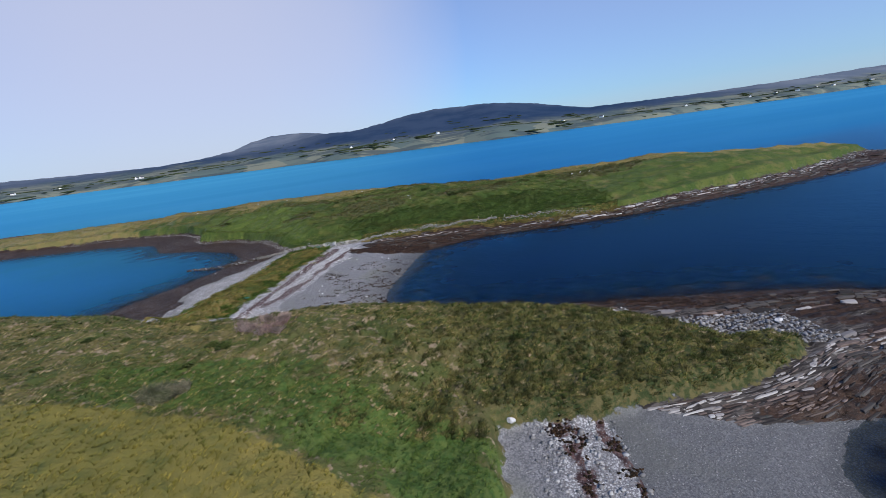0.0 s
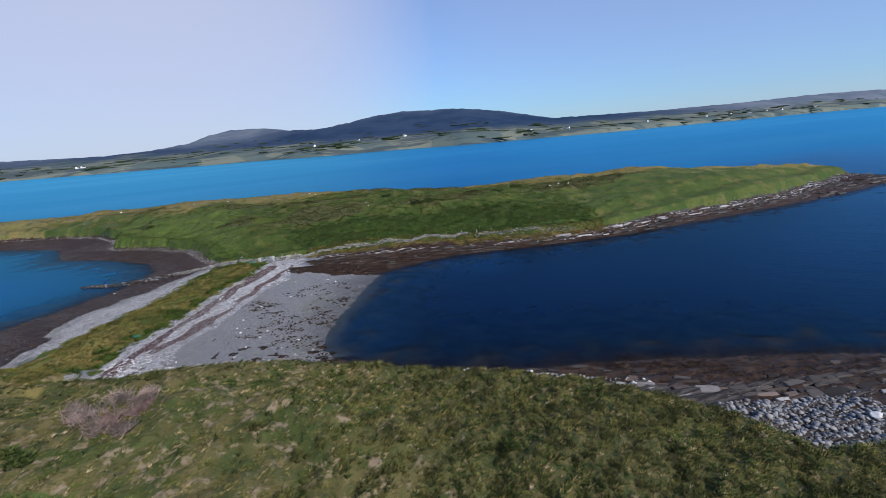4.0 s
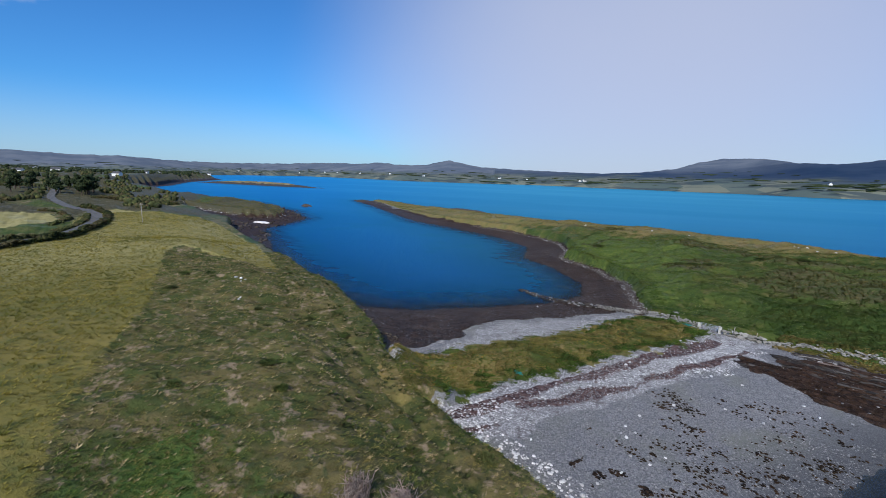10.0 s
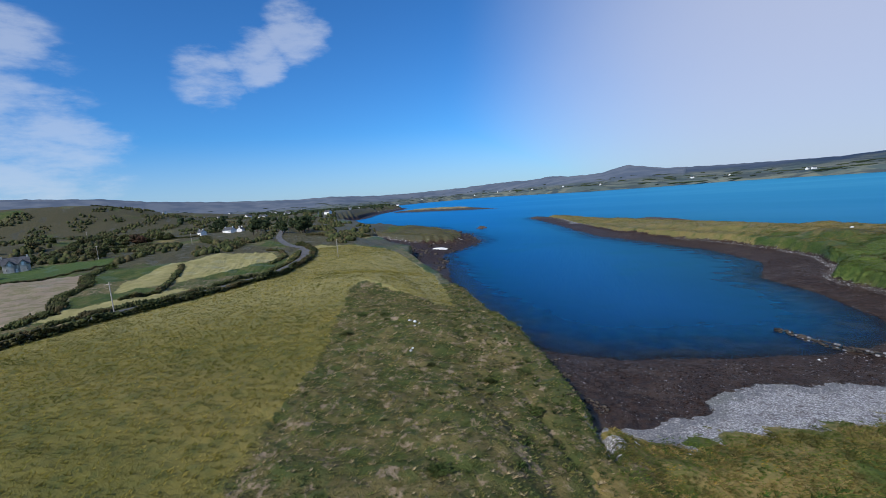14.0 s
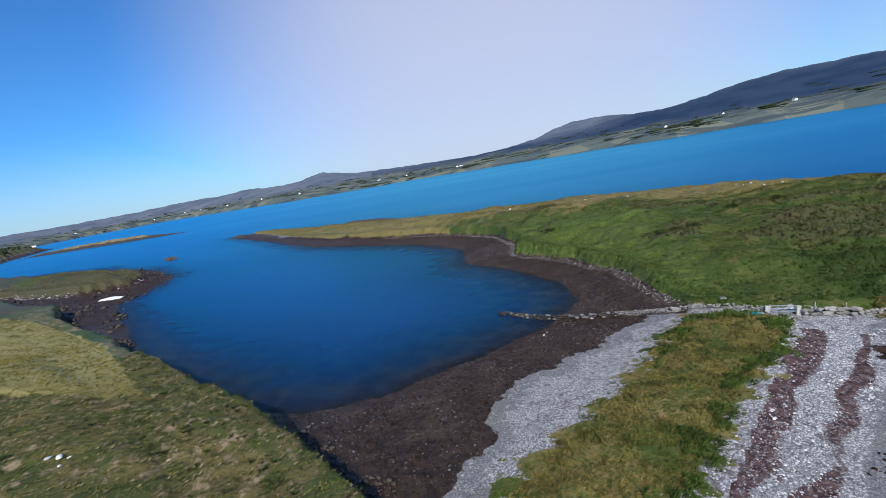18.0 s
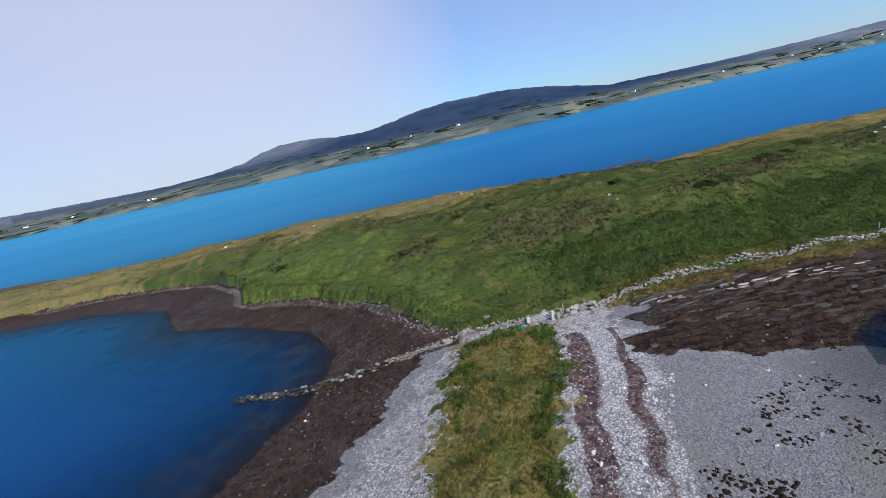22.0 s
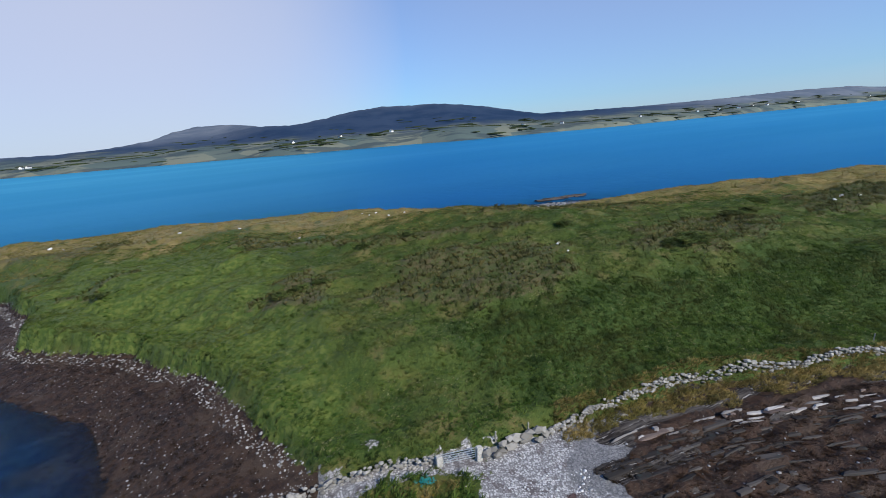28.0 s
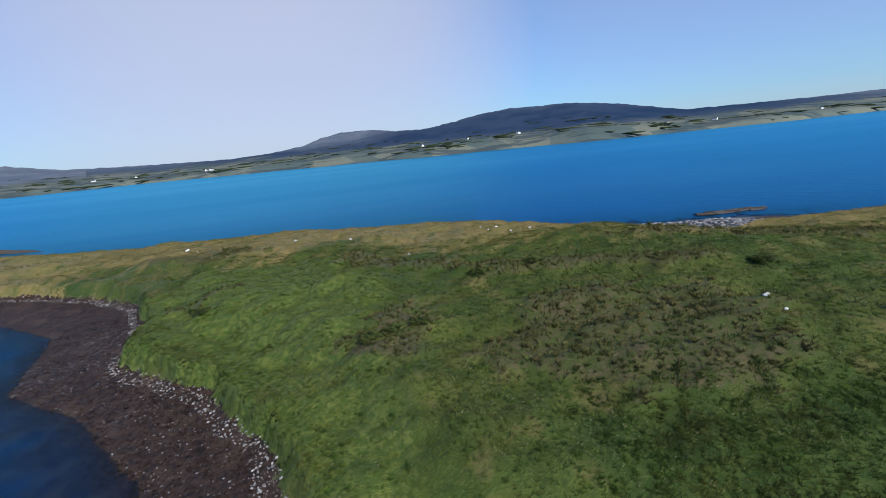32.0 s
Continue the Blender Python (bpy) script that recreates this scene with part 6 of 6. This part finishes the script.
def gable_walls(w, d, h, r):
    v = [(-w / 2, -d / 2, -1), (w / 2, -d / 2, -1), (w / 2, d / 2, -1), (-w / 2, d / 2, -1), (-w / 2, -d / 2, h), (w / 2, -d / 2, h), (w / 2, d / 2, h), (-w / 2, d / 2, h), (-w / 2, 0, h + r), (w / 2, 0, h + r)]
    f = [(0, 1, 5, 4), (2, 3, 7, 6), (1, 2, 6, 9, 5), (3, 0, 4, 8, 7), (4, 5, 9, 8), (6, 7, 8, 9), (3, 2, 1, 0)]
    return v, f


def gable_roof(w, d, h, r, o=0.35, t=0.18):
    v, f = [], []
    s = r / (d / 2)
    for q in (-1, 1):
        k = len(v)
        y0, z0 = q * (d / 2 + o), h - s * o
        v += [(-w / 2 - o, y0, z0), (w / 2 + o, y0, z0), (w / 2 + o, 0, h + r), (-w / 2 - o, 0, h + r)]
        v += [(a, b, c + t) for a, b, c in v[k:k + 4]]
        f += [(k, k + 1, k + 2, k + 3), (k + 7, k + 6, k + 5, k + 4), (k, k + 4, k + 5, k + 1), (k + 1, k + 5, k + 6, k + 2), (k + 2, k + 6, k + 7, k + 3), (k + 3, k + 7, k + 4, k)]
    return v, f


def house(x, y, turn, w, d, h, r, label, wall=WHITE, floors=1, chimneys=2, windows=3, detail=True, group="houses inland", z=None):
    ob = thing("house", label, "house", pose(x, y, height(x, y) if z is None else z, 0, 0, turn), group)
    part("wall", mesh("wall", *gable_walls(w, d, h, r), wall), None, ob)
    part("roof", mesh("roof", *gable_roof(w, d, h, r), SLATE), None, ob, "dark slate roof")
    if not detail:
        return ob
    for k in range(chimneys):
        q = (-1, 1)[k] * (w / 2 - 0.5)
        part("chimney", box("chimney", (0.7, 0.9, 1.6), wall, 0.03, True), None, ob, m=Matrix.Translation((q, 0, h + r - 0.5)))
    for side in (-1, 1):
        for fl in range(floors):
            for k in range(windows):
                px = w * ((k + 0.5) / windows - 0.5)
                if side == -1 and fl == 0 and k == windows // 2:
                    part("door", box("door", (1.0, 0.12, 2.0), FRAME, 0.01, True), None, ob, m=Matrix.Translation((px, side * (d / 2 + 0.03), 0.05)))
                    continue
                wn_ = part("window", box("window", (1.2, 0.12, 1.3), FRAME, 0.01), None, ob, m=Matrix.Translation((px, side * (d / 2 + 0.02), 1.6 + 2.6 * fl)))
                part("pane", box("pane", (0.98, 0.05, 1.08), PANE), None, wn_, m=Matrix.Translation((0, side * 0.06, 0)))
    return ob


def gable_bay(ob, px, w, d, h, r, wall, side=1):
    b = part("gable_bay", mesh("gable_bay", *gable_walls(d, w, h, r), wall), None, ob, m=pose(px, side * d / 2, 0, 0, 0, 90))
    part("bay_roof", mesh("bay_roof", *gable_roof(d, w, h, r), SLATE), None, b)
    wn_ = part("bay_window", box("bay_window", (0.14, 1.1, 1.5), FRAME, 0.01), None, b, m=Matrix.Translation((side * (d / 2 + 0.02), 0, 4.6)))
    return b


big = house(-268, -92, 120, 15, 8, 5.2, 3.4, "grey stone two-storey house with twin gables and slate roof", STONEWORK, 2, 2, 4)
gable_bay(big, -4.2, 5, 7, 5.4, 3.2, STONEWORK, -1)
gable_bay(big, 4.2, 5, 7, 5.4, 3.2, STONEWORK, -1)
ext = house(-277, -104, 120, 6, 6, 2.8, 2.0, "low white annexe with a slate roof beside the stone house", WHITE, 1, 0, 2)
small = house(-318, -93, 118, 11, 7, 4.6, 3.4, "smaller grey stone house with dormers and slate roof", STONEWORK, 1, 2, 3)
gable_bay(small, -2.6, 2.6, 5, 5.0, 1.6, STONEWORK, -1)
gable_bay(small, 2.6, 2.6, 5, 5.0, 1.6, STONEWORK, -1)
house(-552, -48, 40, 8, 6, 3.2, 2.6, "small white cottage with a slate roof")
house(-560, -22, 40, 15, 7, 3.4, 2.8, "long white cottage with chimneys among trees")
house(-556, -10, 160, 7, 6, 2.8, 2.2, "white cottage annexe with a slate roof")
rngv = random.Random(12)
for k in range(30):
    a = rngv.uniform(-108, -78)
    d_ = rngv.uniform(750, 2100)
    x, y = HUB[0] + d_ * math.sin(radians(a)), HUB[1] + d_ * math.cos(radians(a))
    if sdf(np.array([x]), np.array([y]), MAIN_TURF)[0] > 10:
        house(x, y, rngv.uniform(0, 180), rngv.uniform(10, 18), 8, rngv.uniform(3, 6), 3, "distant white house in the village", WHITE, detail=False, group="village houses")
for k in range(32):
    i = rngv.randrange(20, FAR.shape[1] - 60)
    j = rngv.choice((3, 4, 5, 6, 7, 8, 10, 12))
    x, y, z = FAR[j, i]
    house(x, y, rngv.uniform(0, 180), rngv.uniform(9, 14), 7, rngv.uniform(3, 4.5), 3, "distant white house on the far shore", WHITE, detail=False, group="houses on the far shore", z=float(z))

# thickets over the far fields
rngf = np.random.RandomState(8)
fi = rngf.randint(5, FAR.shape[1] - 5, 5200)
fj = rngf.randint(1, 24, 5200)
fp = FAR[fj, fi] + rngf.normal(size=(5200, 3)) * np.array([14, 14, 0.5])
ok = patchy(fp[:, 0], fp[:, 1], 160, 81, 0.55) | (rngf.rand(5200) < 0.08)
fp = fp[ok]
fs = rngf.uniform(2.0, 4.6, len(fp))
tagged(new("far_thickets", scatter_mesh("far_thickets", LEAFY, fp, np.stack([fs * rngf.uniform(2, 9, len(fp)), fs * 1.2, fs * 0.55], 1), -np.arctan2(fp[:, 0] - HUB[0], fp[:, 1] - HUB[1]) + rngf.normal(size=len(fp)) * 0.12, TREE_LEAF)), "dark hedges and thickets on the far shore", "woods", kind="stuff")


def pole(x, y, h, label):
    p = thing("utility_pole", label, "pole", Matrix.Translation((x, y, height(x, y))), "utility poles")
    part("shaft", tube("shaft", (0, 0, -0.5), (0, 0, h), 0.14, POST_WOOD), None, p)
    part("crossarm", box("crossarm", (1.6, 0.12, 0.14), POST_WOOD), None, p, m=pose(0, 0, h - 0.5, 0, 0, 60))
    return p


for x, y in ((-151, 9), (-236, 70), (-330, -60), (-420, -30), (-590, -285), (-500, -130)):
    pole(x, y, 8.5, "weathered wooden utility pole in the fields")
for k, (x, y) in enumerate(((-118, -17), (-122, -11.5))):
    p = new("gateway_pillar", box("gateway_pillar", (0.9, 0.9, 2.0), CONCRETE, 0.06, True))
    p.matrix_basis = pose(x, y, height(x, y) - 0.1, 0, 0, 30)
    tagged(p, "pale square stone pillar of a field gateway", "pillar", "gateway pillars")
dry_wall("curved pale stone gateway wall by the lane", [(-108, -26), (-113, -19), (-118, -17)], 1.3, 0.25, 0.6, 3, 11, 0.34)
dry_wall("pale stone gateway wall by the lane", [(-122, -11.5), (-128, -13), (-136, -22)], 1.3, 0.25, 0.6, 3, 12, 0.34)


# ---------------------------------------------------------------- skerries and the low island in the west
def islet(name, cx, cy, rx, ry, top, turn, label, material, seed, grass=None):
    n, rings = 64, 9
    v, f = [], []
    rng = np.random.RandomState(seed)
    a = np.linspace(0, 2 * np.pi, n, endpoint=False)
    edge = 1 + 0.22 * np.sin(a * 3 + seed) + 0.12 * np.sin(a * 7 + 2 * seed) + 0.08 * rng.normal(size=n)
    for k in range(rings):
        r = 1 - k / (rings - 1)
        z = -0.5 + (top + 0.5) * smooth(np.array([1 - r]), 0, 0.75)[0]
        for i in range(n):
            v.append((math.cos(a[i]) * rx * r * edge[i], math.sin(a[i]) * ry * r * edge[i], z + (0 if k == 0 else rng.normal() * top * 0.07)))
    for k in range(rings - 1):
        for i in range(n):
            f.append((k * n + i, k * n + (i + 1) % n, (k + 1) * n + (i + 1) % n, (k + 1) * n + i))
    me = mesh(name, v, f, material, True)
    if grass:
        me.materials.append(grass)
        for p in me.polygons:
            p.material_index = 1 if p.center.z > top * 0.62 else 0
    ob = new(name, me)
    ob.matrix_basis = pose(cx, cy, 0, 0, 0, turn)
    return tagged(ob, label, "islet")


_t = Nodes("dry_turf")
DRY_TURF = _t.done(_t.mix(_t.ramp(_t.noise(0.05, 4), 0.4, 0.6), (0.150, 0.120, 0.060), (0.200, 0.165, 0.095)), 0.95)
islet("skerry", -407, 214, 7, 4, 1.8, 20, "small dark skerry standing out of the bay", DARK_ROCK, 1)
islet("skerry", -398, 210, 3, 2, 0.8, 20, "small dark skerry standing out of the bay", DARK_ROCK, 2)
islet("low_island", -1050, 365, 215, 22, 7, 18, "low dry grass island with a rocky edge", BED_ROCK, 3, DRY_TURF)
islet("rock_spur", -440, 298, 44, 9, 1.6, -8, "dark rock spur at the west tip of the island", DARK_ROCK, 7)
islet("rock_spur", -300, 318, 40, 5, 1.6, -3, "dark reef off the north shore of the island", DARK_ROCK, 8)

pale_flat = new("flat_rock", mesh("flat_rock", *stone_shape(77, 0.9, 2), PALE_STONE, True))
pale_flat.matrix_basis = pose(-278, 133, height(-278, 133) + 0.1, 0, 0, 35) @ Matrix.Diagonal((6.0, 2.2, 0.9, 1))
tagged(pale_flat, "flat white rock on the weedy west point", "rock")
